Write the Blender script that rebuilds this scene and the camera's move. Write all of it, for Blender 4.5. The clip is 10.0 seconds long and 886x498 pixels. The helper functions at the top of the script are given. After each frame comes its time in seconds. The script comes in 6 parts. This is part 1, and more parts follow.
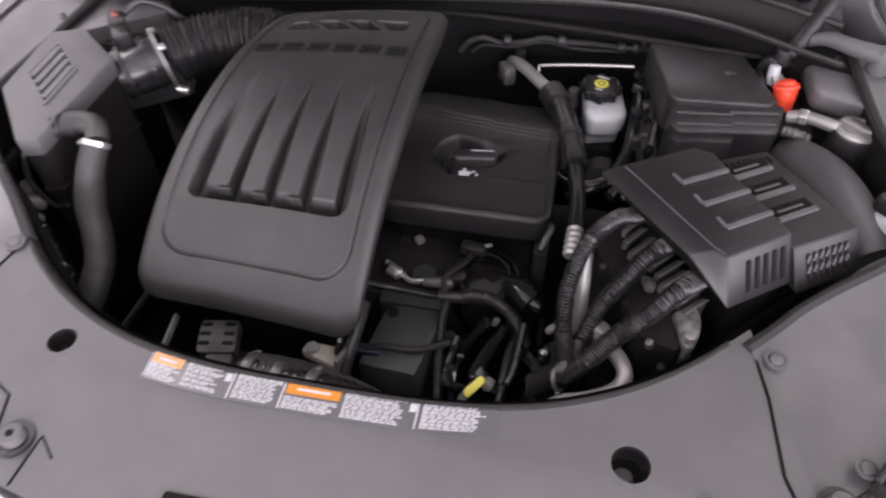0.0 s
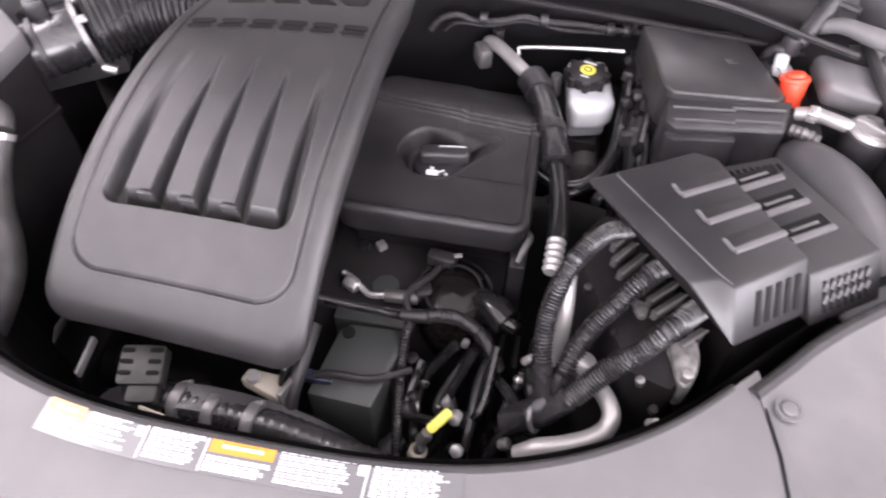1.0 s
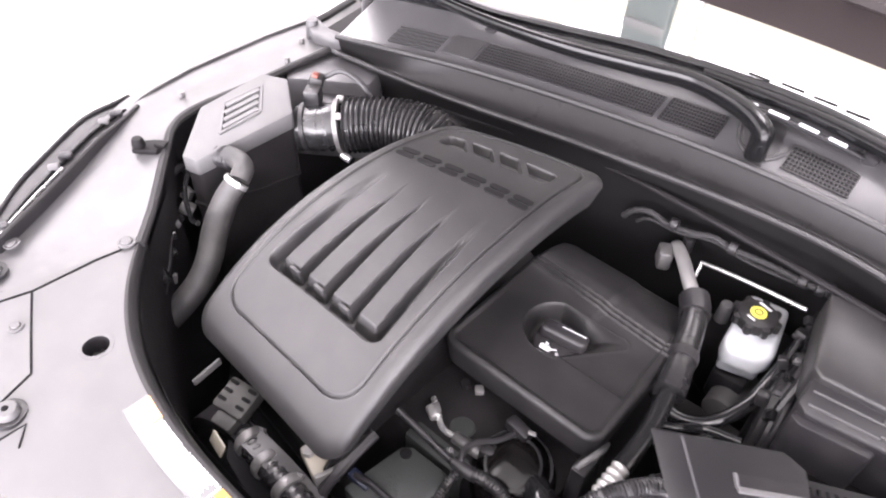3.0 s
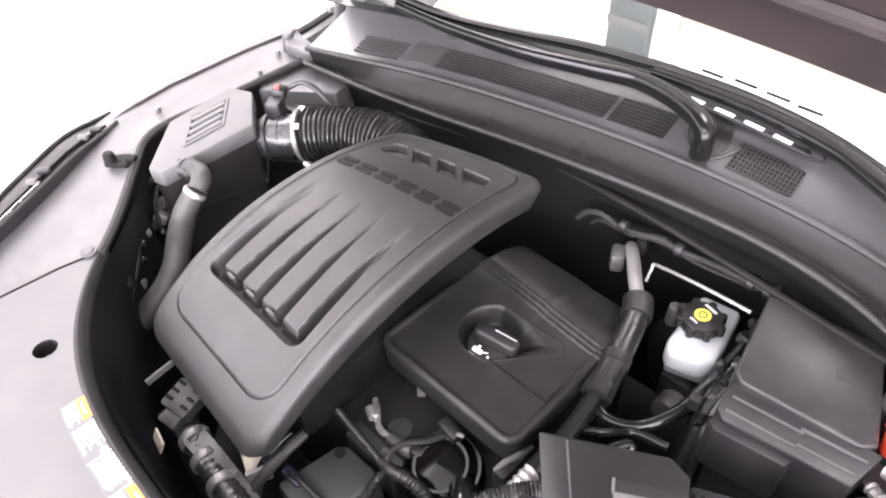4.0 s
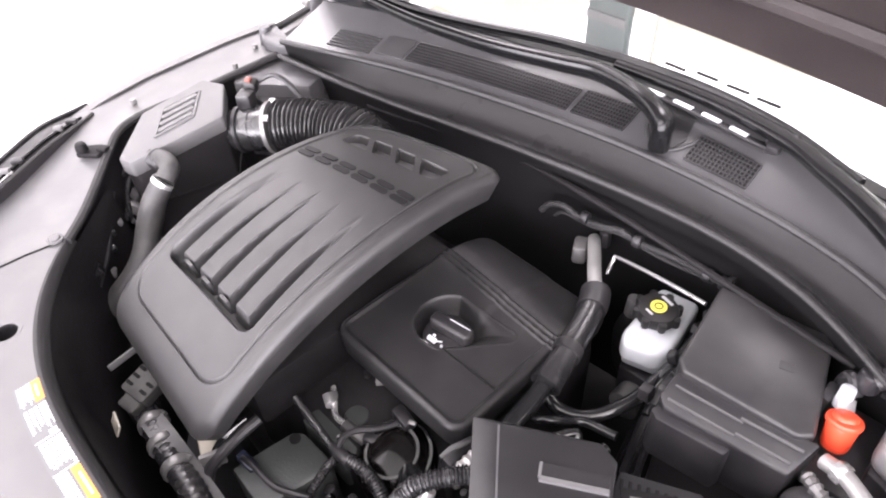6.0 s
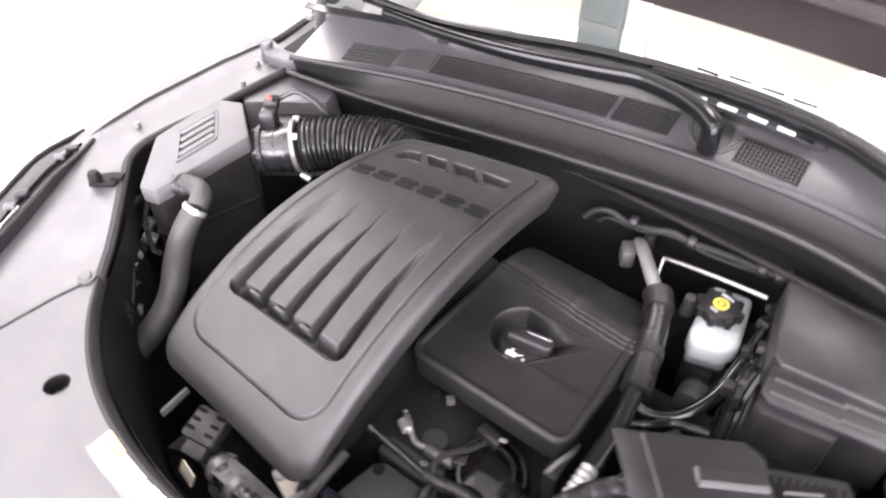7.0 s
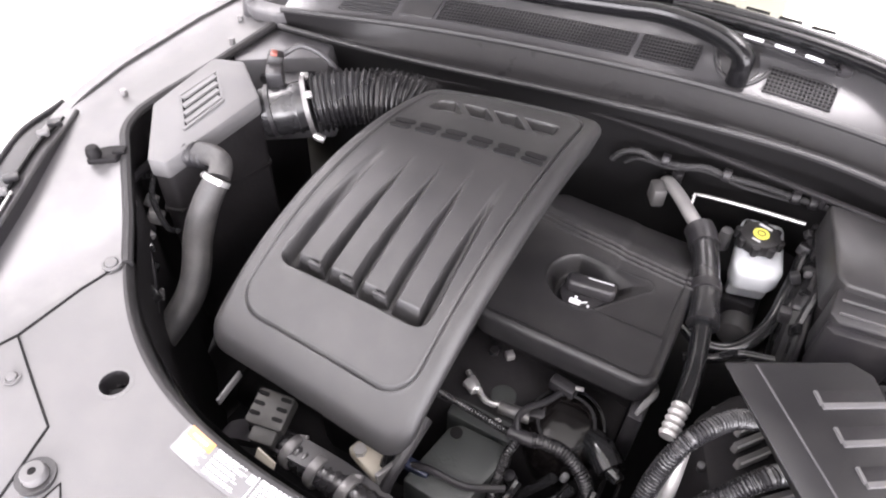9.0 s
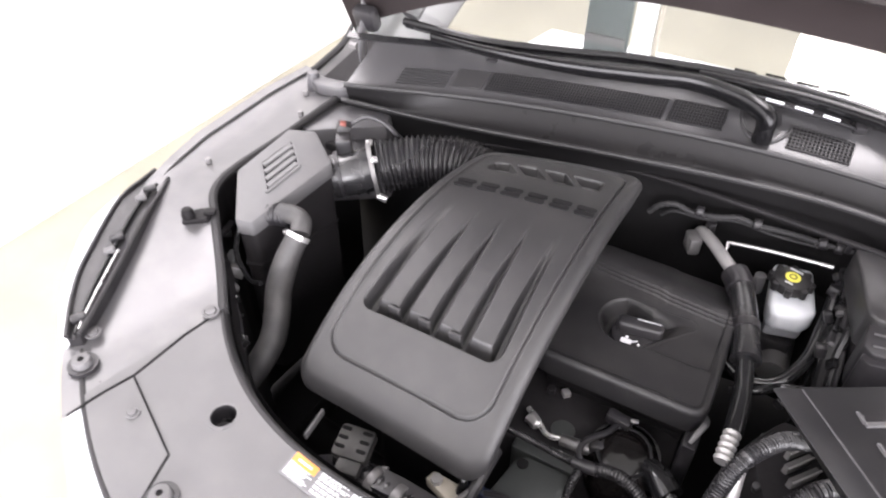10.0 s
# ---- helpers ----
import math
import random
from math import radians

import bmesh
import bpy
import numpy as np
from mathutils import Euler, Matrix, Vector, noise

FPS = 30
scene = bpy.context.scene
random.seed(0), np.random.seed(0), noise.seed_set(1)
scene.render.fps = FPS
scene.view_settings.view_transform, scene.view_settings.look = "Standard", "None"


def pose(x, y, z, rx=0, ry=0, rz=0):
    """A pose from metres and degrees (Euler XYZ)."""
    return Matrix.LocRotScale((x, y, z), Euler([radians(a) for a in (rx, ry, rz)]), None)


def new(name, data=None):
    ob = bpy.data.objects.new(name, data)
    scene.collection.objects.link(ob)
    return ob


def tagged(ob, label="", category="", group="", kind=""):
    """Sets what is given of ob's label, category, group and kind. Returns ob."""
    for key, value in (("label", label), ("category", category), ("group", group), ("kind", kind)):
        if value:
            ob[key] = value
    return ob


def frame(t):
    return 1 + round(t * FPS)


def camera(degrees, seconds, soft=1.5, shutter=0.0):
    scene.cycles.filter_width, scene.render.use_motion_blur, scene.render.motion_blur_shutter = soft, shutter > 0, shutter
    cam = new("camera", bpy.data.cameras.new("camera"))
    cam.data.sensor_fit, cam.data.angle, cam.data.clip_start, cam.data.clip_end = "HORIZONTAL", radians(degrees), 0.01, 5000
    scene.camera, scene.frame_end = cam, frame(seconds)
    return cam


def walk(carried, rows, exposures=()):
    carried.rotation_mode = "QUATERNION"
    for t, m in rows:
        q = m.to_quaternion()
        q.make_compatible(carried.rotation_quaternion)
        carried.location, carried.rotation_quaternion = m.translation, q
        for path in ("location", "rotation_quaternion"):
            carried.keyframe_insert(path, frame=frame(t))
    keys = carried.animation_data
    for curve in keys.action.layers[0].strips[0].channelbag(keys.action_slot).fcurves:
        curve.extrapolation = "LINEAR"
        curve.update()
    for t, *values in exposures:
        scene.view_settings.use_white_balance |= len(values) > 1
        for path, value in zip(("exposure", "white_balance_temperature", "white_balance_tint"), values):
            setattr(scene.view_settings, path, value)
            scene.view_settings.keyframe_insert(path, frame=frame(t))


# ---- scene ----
# the camera and its way: seconds, x, y, z, then turns about x, y, z in degrees
cam = camera(66.0, 10.0, soft=2.0, shutter=0.5)
ROWS = [
    (0.0, 0.1984, -0.3000, 1.5466, 41.39, 0.53, 11.20),
    (0.5, 0.2410, -0.2205, 1.5384, 39.06, 2.21, 8.25),
    (1.0, 0.1914, -0.1851, 1.4914, 38.96, -1.33, 10.39),
    (1.5, 0.1262, -0.2923, 1.5329, 41.65, -3.01, 13.16),
    (2.0, 0.1241, -0.2897, 1.5240, 44.17, -4.76, 7.99),
    (2.5, 0.1966, -0.1617, 1.5465, 47.17, -6.93, 29.54),
    (3.0, 0.3331, -0.0999, 1.5875, 46.36, -2.02, 41.55),
    (3.2, 0.3893, -0.0635, 1.6031, 45.74, 0.56, 42.41),
    (4.3, 0.4750, 0.0251, 1.6078, 45.91, 2.50, 45.70),
    (4.5, 0.4850, 0.0305, 1.5974, 45.53, 2.88, 45.86),
    (5.0, 0.5277, 0.0489, 1.5872, 45.85, 2.82, 46.04),
    (5.5, 0.5278, 0.0517, 1.5857, 46.03, 3.00, 46.05),
    (5.7, 0.5379, 0.0661, 1.5934, 46.14, 3.56, 46.53),
    (6.8, 0.4257, -0.0325, 1.6029, 47.28, -0.99, 42.51),
    (7.0, 0.3624, -0.0743, 1.5940, 47.13, 0.17, 38.23),
    (7.5, 0.2142, -0.1267, 1.5857, 45.51, -1.06, 29.67),
    (8.0, 0.1727, -0.1415, 1.5740, 42.94, -2.14, 28.82),
    (8.5, 0.1935, -0.1417, 1.5469, 42.79, -0.90, 28.98),
    (9.0, 0.1958, -0.1593, 1.5623, 43.79, -1.47, 29.71),
    (9.5, 0.1889, -0.1941, 1.5781, 46.32, -0.01, 30.38),
    (10.0, 0.1752, -0.2644, 1.6134, 48.97, -0.01, 29.82),
]
EXPOSURE = [(0.0, -1.13, 24), (0.5, -0.42, 24), (1.0, 0.1, 24), (1.5, 0.22, 23), (2.0, 0.34, 22), (2.5, 0.54, 21), (3.0, 0.45, 21), (4.5, 0.36, 21), (5.5, 0.3, 21), (7.0, 0.34, 19), (8.0, 0.2, 19), (8.5, 0.19, 18), (9.0, 0.25, 18), (9.5, 0.22, 17), (10.0, -0.1, 17)]
walk(cam, [(t, pose(x, y, z, rx, ry, rz)) for t, x, y, z, rx, ry, rz in ROWS],
     exposures=[(t, e, 6500, tint) for t, e, tint in EXPOSURE])

# ---- light: a white workshop with ceiling panels ----
world = bpy.data.worlds.new("world")
scene.world = world
world.use_nodes = True
world.node_tree.nodes["Background"].inputs[0].default_value = (0.9, 0.93, 1.0, 1)
world.node_tree.nodes["Background"].inputs[1].default_value = 0.25


def ceiling_lamp(x, y, z, sx, sy, power):
    data = bpy.data.lights.new("lamp", "AREA")
    data.shape, data.size, data.size_y, data.energy = "RECTANGLE", sx, sy, power
    data.color = (1.0, 0.98, 0.98)
    ob = new("ceiling_lamp_light", data)
    ob.matrix_world = pose(x, y, z)
    return ob


# the last panel is out of view, added to brighten the right wing
LAMPS = [(-1.72, 1.5, 0.7, 2.6, 100), (0.55, 1.75, 0.8, 2.2, 110), (-1.3, -1.5, 0.6, 2.0, 18), (2.1, -0.7, 0.8, 2.0, 60)]
for lx, ly, sx, sy, power in LAMPS:
    ceiling_lamp(lx, ly, 3.07, sx, sy, power)

# daylight from unseen windows: one assumed behind the camera, one added at its side
for wx, wy, turn, width, power in ((0.4, -4.02, 0, 4.2, 520), (3.22, -1.5, 90, 3.6, 330)):
    sky = bpy.data.lights.new("daylight", "AREA")
    sky.shape, sky.size, sky.size_y, sky.energy, sky.color = "RECTANGLE", width, 2.1, power, (0.97, 0.98, 1.0)
    new("window_daylight", sky).matrix_world = pose(wx, wy, 1.45, 90, 0, turn)

# ---- materials ----
def material(name, colour, rough=0.5, metal=0.0, grain=0.0, grain_size=400.0, patch=0.15, patch_size=9.0, rough_var=0.12, spec=0.5, dust=0.0, coat=0.0):
    """A painted, moulded or cast surface: patches of tone, fine grain in the relief, uneven gloss, and settled dust."""
    m = bpy.data.materials.new(name)
    m.use_nodes = True
    nt = m.node_tree
    b = nt.nodes["Principled BSDF"]
    co = nt.nodes.new("ShaderNodeTexCoord")
    n1 = nt.nodes.new("ShaderNodeTexNoise")
    n1.inputs["Scale"].default_value = patch_size
    n1.inputs["Detail"].default_value = 6
    n2 = nt.nodes.new("ShaderNodeTexNoise")
    n2.inputs["Scale"].default_value = grain_size
    n2.inputs["Detail"].default_value = 3
    for n in (n1, n2):
        nt.links.new(co.outputs["Object"], n.inputs["Vector"])
    ramp = nt.nodes.new("ShaderNodeMapRange")
    ramp.inputs["From Min"].default_value, ramp.inputs["From Max"].default_value = 0.3, 0.7
    ramp.inputs["To Min"].default_value, ramp.inputs["To Max"].default_value = 1 - patch, 1 + patch
    nt.links.new(n1.outputs["Fac"], ramp.inputs["Value"])
    mul = nt.nodes.new("ShaderNodeVectorMath")
    mul.operation = "SCALE"
    mul.inputs[0].default_value = colour[:3]
    nt.links.new(ramp.outputs["Result"], mul.inputs["Scale"])
    base = mul.outputs["Vector"]
    if dust:
        n3 = nt.nodes.new("ShaderNodeTexNoise")
        n3.inputs["Scale"].default_value, n3.inputs["Detail"].default_value = 23.0, 8
        nt.links.new(co.outputs["Object"], n3.inputs["Vector"])
        r3 = nt.nodes.new("ShaderNodeMapRange")
        r3.inputs["From Min"].default_value, r3.inputs["From Max"].default_value = 0.42, 0.75
        r3.inputs["To Max"].default_value = dust
        nt.links.new(n3.outputs["Fac"], r3.inputs["Value"])
        mix = nt.nodes.new("ShaderNodeMix")
        mix.data_type = "RGBA"
        mix.inputs[7].default_value = (0.32, 0.3, 0.28, 1)
        nt.links.new(r3.outputs["Result"], mix.inputs[0])
        nt.links.new(base, mix.inputs[6])
        base = mix.outputs[2]
    nt.links.new(base, b.inputs["Base Color"])
    rr = nt.nodes.new("ShaderNodeMapRange")
    rr.inputs["To Min"].default_value, rr.inputs["To Max"].default_value = max(0.02, rough - rough_var), min(1, rough + rough_var)
    nt.links.new(n1.outputs["Fac"], rr.inputs["Value"])
    nt.links.new(rr.outputs["Result"], b.inputs["Roughness"])
    b.inputs["Metallic"].default_value = metal
    b.inputs["Specular IOR Level"].default_value = spec
    b.inputs["Coat Weight"].default_value = coat
    if grain:
        bump = nt.nodes.new("ShaderNodeBump")
        bump.inputs["Strength"].default_value, bump.inputs["Distance"].default_value = grain, 0.001
        nt.links.new(n2.outputs["Fac"], bump.inputs["Height"])
        nt.links.new(bump.outputs["Normal"], b.inputs["Normal"])
    return m


AIR = material("air box plastic", (0.095, 0.093, 0.095), 0.5, grain=0.4, grain_size=800, patch=0.06, dust=0.05)
COVER = material("moulded cover plastic", (0.024, 0.0232, 0.024), 0.42, grain=0.35, grain_size=1000, patch=0.1, dust=0.03, spec=0.55)
VALVE = material("black valve cover plastic", (0.015, 0.0143, 0.0154), 0.4, grain=0.35, grain_size=700, dust=0.03, spec=0.42)
PANEL = material("grey shroud plastic", (0.097, 0.0945, 0.097), 0.5, grain=0.35, grain_size=1100, patch=0.06, dust=0.05)
BLACK = material("black plastic", (0.016, 0.015, 0.017), 0.4, grain=0.3, grain_size=600, dust=0.04, spec=0.45)
DARK = material("grimy dark metal", (0.012, 0.011, 0.0118), 0.6, grain=0.5, grain_size=120, patch=0.4, spec=0.15)
GLOSS = material("gloss black", (0.01, 0.01, 0.011), 0.12, rough_var=0.06, dust=0.02)
RUBBER = material("black rubber hose", (0.017, 0.0165, 0.018), 0.26, grain=0.3, grain_size=300, dust=0.04, spec=0.5)
SEAL = material("foam rubber seal", (0.018, 0.017, 0.018), 0.7, grain=0.6, grain_size=500)
ALU = material("cast aluminium", (0.4, 0.39, 0.385), 0.42, metal=0.55, grain=0.6, grain_size=220, patch=0.25)
ALUDIM = material("weathered aluminium", (0.16, 0.155, 0.155), 0.42, metal=0.5, grain=0.6, grain_size=220, patch=0.3)
STEEL = material("bright steel", (0.62, 0.61, 0.61), 0.28, metal=0.75, patch=0.08)
WHITE = material("translucent white plastic", (0.6, 0.615, 0.64), 0.35, patch=0.05)
CLOUDY = material("cloudy tank plastic", (0.42, 0.43, 0.45), 0.4, patch=0.15)
YELLOW = material("yellow plastic", (0.75, 0.68, 0.12), 0.4, patch=0.1)
RED = material("red plastic cap", (0.8, 0.07, 0.03), 0.35, patch=0.08)
ORANGE = material("orange print", (0.55, 0.2, 0.02), 0.35, patch=0.05, coat=0.3)
DUSTY = material("dusty grey rubber", (0.03, 0.029, 0.03), 0.55, grain=0.4, grain_size=300, dust=0.15)
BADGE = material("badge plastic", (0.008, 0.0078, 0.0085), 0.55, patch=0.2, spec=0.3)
PAPER = material("silver label film", (0.115, 0.113, 0.118), 0.35, rough_var=0.04, metal=0.15, coat=0.25, patch=0.05)
INK = material("pale print", (0.5, 0.5, 0.52), 0.4, patch=0.05)
PAINT = material("dark car paint", (0.085, 0.083, 0.085), 0.4, patch=0.05, coat=0.1, dust=0.1)
INNER = material("inner wing paint", (0.11, 0.108, 0.111), 0.3, metal=0.2, patch=0.05, dust=0.1, patch_size=14, rough_var=0.06)
COWL = material("cowl plastic", (0.026, 0.0252, 0.026), 0.34, grain=0.2, grain_size=800, patch=0.06, spec=0.3, rough_var=0.04)
TROUGH = material("glossy inner cowl plastic", (0.016, 0.0154, 0.016), 0.28, grain=0.1, grain_size=700, patch=0.06, spec=0.16, rough_var=0.03)
ARM = material("satin black wiper paint", (0.006, 0.0058, 0.0064), 0.2, rough_var=0.03, patch=0.06, spec=0.3)
# base colour lightened for the white that the dusty deck reflects
DECK = material("dusty deck plastic with pale reflection", (0.05, 0.049, 0.051), 0.25, grain=0.12, grain_size=800, patch=0.06, spec=0.8, rough_var=0.03)
BATT = material("dusty black plastic", (0.013, 0.0125, 0.0138), 0.4, grain=0.2, grain_size=1100, patch=0.08, dust=0.02, spec=0.5)
# lid paler than the box front: dust, plus the top's sheen as colour
FUSE = material("dusty lid plastic with sheen", (0.024, 0.0232, 0.0245), 0.34, grain=0.25, grain_size=900, patch=0.1, dust=0.05, spec=0.5)
TANK = material("dark tank plastic", (0.07, 0.068, 0.072), 0.4, patch=0.08, dust=0.06)
TOWER = material("grey tower paint", (0.13, 0.127, 0.132), 0.35, patch=0.06, dust=0.05)
WALL = material("white wall paint", (0.82, 0.82, 0.82), 0.7, patch=0.03, patch_size=2)
FLOOR = material("sealed concrete", (0.3, 0.28, 0.222), 0.45, grain=0.2, grain_size=60, patch=0.12, patch_size=3)
CARPET = material("cabin trim paled for glare", (0.75, 0.75, 0.75), 0.6, patch=0.1)
FELT = material("bonnet underside", (0.02, 0.015, 0.015), 0.5, grain=0.4, grain_size=300, patch=0.2)
# near-black with the shade of recesses put into the colour; also frit dashes
HOLE = material("recess shade and frit black", (0.008, 0.0076, 0.008), 0.8, patch=0.1, spec=0.12)
GLASS_BAND = material("dark green of the glass band", (0.035, 0.05, 0.05), 0.4, patch=0.1)
LENS = material("pale lamp lens", (0.55, 0.56, 0.58), 0.12, patch=0.05, coat=0.6)
TAN = material("tan plastic", (0.33, 0.3, 0.25), 0.5, patch=0.2)
LAMPWHITE = material("lamp casing", (0.8, 0.8, 0.8), 0.5, patch=0.02)

GLASS = bpy.data.materials.new("clear glass")
GLASS.use_nodes = True
gn, gl = GLASS.node_tree.nodes, GLASS.node_tree.links
gn.remove(gn["Principled BSDF"])
clear, mirror, blend = gn.new("ShaderNodeBsdfTransparent"), gn.new("ShaderNodeBsdfGlossy"), gn.new("ShaderNodeMixShader")
clear.inputs["Color"].default_value = (0.97, 0.985, 0.98, 1)
mirror.inputs["Roughness"].default_value = 0.0
blend.inputs[0].default_value = 0.04
gl.new(clear.outputs[0], blend.inputs[1])
gl.new(mirror.outputs[0], blend.inputs[2])
gl.new(blend.outputs[0], gn["Material Output"].inputs["Surface"])


# ---- building helpers ----
def thing(name, base, label, category, group="", kind=""):
    ob = new(name)
    ob.empty_display_size = 0.05
    ob.location = base
    return tagged(ob, label, category, group, kind)


def link(name, bm, mat, smooth=None):
    bmesh.ops.recalc_face_normals(bm, faces=bm.faces)
    me = bpy.data.meshes.new(name)
    bm.to_mesh(me)
    bm.free()
    me.materials.append(mat)
    if smooth:
        for p in me.polygons:
            p.use_smooth = True
        me.set_sharp_from_angle(angle=radians(smooth))
    return new(name, me)


def part(name, bm, mat, parent, label="", smooth=35):
    """Links a bmesh, whose places are the world's, as one mesh under a thing or a part."""
    ob = link(name, bm, mat, smooth)
    ob.parent = parent
    if parent.type == "EMPTY":
        ob.matrix_parent_inverse = Matrix.Translation(-parent.location)
    return tagged(ob, label) if label else ob


def single(name, bm, mat, label="", category="", kind="", group="", smooth=35):
    return tagged(link(name, bm, mat, smooth), label, category, group, kind)


def shifted(t, dx, dy, dz=0.0):
    """Sets a finished thing a little aside, with all its parts."""
    t.location += Vector((dx, dy, dz))
    return t


def bevel(bm, width, seg=2, faces=None):
    edges = [e for e in bm.edges if len(e.link_faces) == 2 and e.calc_face_angle(0) > 0.35]
    if width:
        bmesh.ops.bevel(bm, geom=edges, offset=width, segments=seg, affect="EDGES", profile=0.5, clamp_overlap=True)
    return bm


def prism(pts, z0, z1, bev=0.0, bm=None, seg=2, m=None):
    """An upright solid over a polygon; z0 and z1 may be functions of (x, y)."""
    own = bmesh.new()
    lo = [own.verts.new((x, y, z0(x, y) if callable(z0) else z0)) for x, y in pts]
    hi = [own.verts.new((x, y, z1(x, y) if callable(z1) else z1)) for x, y in pts]
    n = len(pts)
    own.faces.new(lo[::-1])
    own.faces.new(hi)
    for i in range(n):
        own.faces.new((lo[i], lo[(i + 1) % n], hi[(i + 1) % n], hi[i]))
    bmesh.ops.recalc_face_normals(own, faces=own.faces)
    bevel(own, bev, seg)
    return merge(bm, own, m)


def merge(bm, own, m=None):
    if m is not None:
        bmesh.ops.transform(own, matrix=m, verts=own.verts)
    if bm is None:
        return own
    me = bpy.data.meshes.new("tmp")
    own.to_mesh(me)
    own.free()
    bm.from_mesh(me)
    bpy.data.meshes.remove(me)
    return bm


def box(c, s, bev=0.0, bm=None, turn=None, seg=2):
    """A box of size s about c; turn: degrees about x, y, z."""
    hx, hy, hz = s[0] / 2, s[1] / 2, s[2] / 2
    return prism([(-hx, -hy), (hx, -hy), (hx, hy), (-hx, hy)], -hz, hz, bev, bm, seg, pose(*c, *(turn or (0, 0, 0))))


def smooth_path(pts, steps=8):
    pts = [Vector(p) for p in pts]
    if len(pts) < 3:
        return pts
    ext = [2 * pts[0] - pts[1]] + pts + [2 * pts[-1] - pts[-2]]
    out = []
    for i in range(1, len(ext) - 2):
        a, b, c, d = ext[i - 1:i + 3]
        for k in range(steps):
            t = k / steps
            out.append(0.5 * (2 * b + (c - a) * t + (2 * a - 5 * b + 4 * c - d) * t * t + (3 * b - a - 3 * c + d) * t ** 3))
    return out + [pts[-1]]


def tube(pts, r, seg=12, bm=None, steps=8, pitch=0.0, depth=0.0, caps=True, flat=1.0, fine=4):
    """A hose, pipe or flattened bar along a smooth path. r: radius, or a function of the share of the length. pitch, depth: ring corrugation."""
    path = smooth_path(pts, steps)
    if pitch:
        dense = []
        for a, b in zip(path, path[1:]):
            k = max(1, round((b - a).length / (pitch / fine)))
            dense += [a.lerp(b, j / k) for j in range(k)]
        path = dense + [path[-1]]
    run = [0.0]
    for a, b in zip(path, path[1:]):
        run.append(run[-1] + (b - a).length)
    own = bmesh.new()
    rings = []
    up = Vector((0.3, 0.2, 0.93))
    for i, p in enumerate(path):
        d = (path[min(i + 1, len(path) - 1)] - path[max(i - 1, 0)]).normalized()
        up = (up - d * up.dot(d)).normalized()
        side = d.cross(up)
        rad = r(run[i] / run[-1]) if callable(r) else r
        if pitch:
            rad += depth * max(-0.6, math.sin(run[i] / pitch * math.tau))
        rings.append([own.verts.new(p + rad * (math.cos(math.tau * k / seg) * side + flat * math.sin(math.tau * k / seg) * up)) for k in range(seg)])
    for a, b in zip(rings, rings[1:]):
        for k in range(seg):
            own.faces.new((a[k], a[(k + 1) % seg], b[(k + 1) % seg], b[k]))
    if caps:
        own.faces.new(rings[0][::-1])
        own.faces.new(rings[-1])
    return merge(bm, own)


def rod(a, b, r0, r1=None, seg=16, bev=0.0, bm=None):
    """A round bar or disc from a to b."""
    a, b = Vector(a), Vector(b)
    r1 = r0 if r1 is None else r1
    own = bmesh.new()
    q = (b - a).to_track_quat("Z", "Y").to_matrix().to_4x4()
    bmesh.ops.create_cone(own, cap_ends=True, segments=seg, radius1=r0, radius2=r1, depth=(b - a).length, matrix=Matrix.Translation((a + b) / 2) @ q)
    if bev:
        bevel(own, bev, 2)
    return merge(bm, own)


def ring(c, axis, r_out, r_in, h, seg=24, bm=None):
    """A flat washer or short sleeve about an axis."""
    own = bmesh.new()
    loops = []
    for rad, zz in ((r_in, 0), (r_out, 0), (r_out, h), (r_in, h)):
        loops.append([own.verts.new((rad * math.cos(math.tau * k / seg), rad * math.sin(math.tau * k / seg), zz)) for k in range(seg)])
    for i in range(4):
        a, b = loops[i], loops[(i + 1) % 4]
        for k in range(seg):
            own.faces.new((a[k], a[(k + 1) % seg], b[(k + 1) % seg], b[k]))
    q = Vector(axis).to_track_quat("Z", "Y").to_matrix().to_4x4()
    return merge(bm, own, Matrix.Translation(c) @ q)


def rounded(x0, y0, x1, y1, r, k=6):
    """The outline of a rectangle with round corners."""
    pts = []
    for cx, cy, a in ((x1 - r, y0 + r, -90), (x1 - r, y1 - r, 0), (x0 + r, y1 - r, 90), (x0 + r, y0 + r, 180)):
        pts += [(cx + r * math.cos(radians(a + 90 * i / k)), cy + r * math.sin(radians(a + 90 * i / k))) for i in range(k + 1)]
    return pts


def sheet(nu, nv, fn, thick=0.0, bm=None):
    """A curved sheet fn(u, v), u and v from 0 to 1; thick: its thickness downwards."""
    own = bmesh.new()
    top = [[own.verts.new(fn(i / nu, j / nv)) for i in range(nu + 1)] for j in range(nv + 1)]
    for j in range(nv):
        for i in range(nu):
            own.faces.new((top[j][i], top[j][i + 1], top[j + 1][i + 1], top[j + 1][i]))
    if thick:
        low = [[own.verts.new(v.co - Vector((0, 0, thick))) for v in row] for row in top]
        for j in range(nv):
            for i in range(nu):
                own.faces.new((low[j][i], low[j + 1][i], low[j + 1][i + 1], low[j][i + 1]))
        rim = [(0, i) for i in range(nu)] + [(j, nu) for j in range(nv)] + [(nv, i) for i in range(nu, 0, -1)] + [(j, 0) for j in range(nv, 0, -1)]
        for a, b in zip(rim, rim[1:] + rim[:1]):
            own.faces.new((top[a[0]][a[1]], low[a[0]][a[1]], low[b[0]][b[1]], top[b[0]][b[1]]))
    return merge(bm, own)


def lerp_table(table, v):
    return float(np.interp(v, [a for a, _ in table], [b for _, b in table]))


def step01(a, b, v):
    t = min(1.0, max(0.0, (v - a) / (b - a)))
    return t * t * (3 - 2 * t)


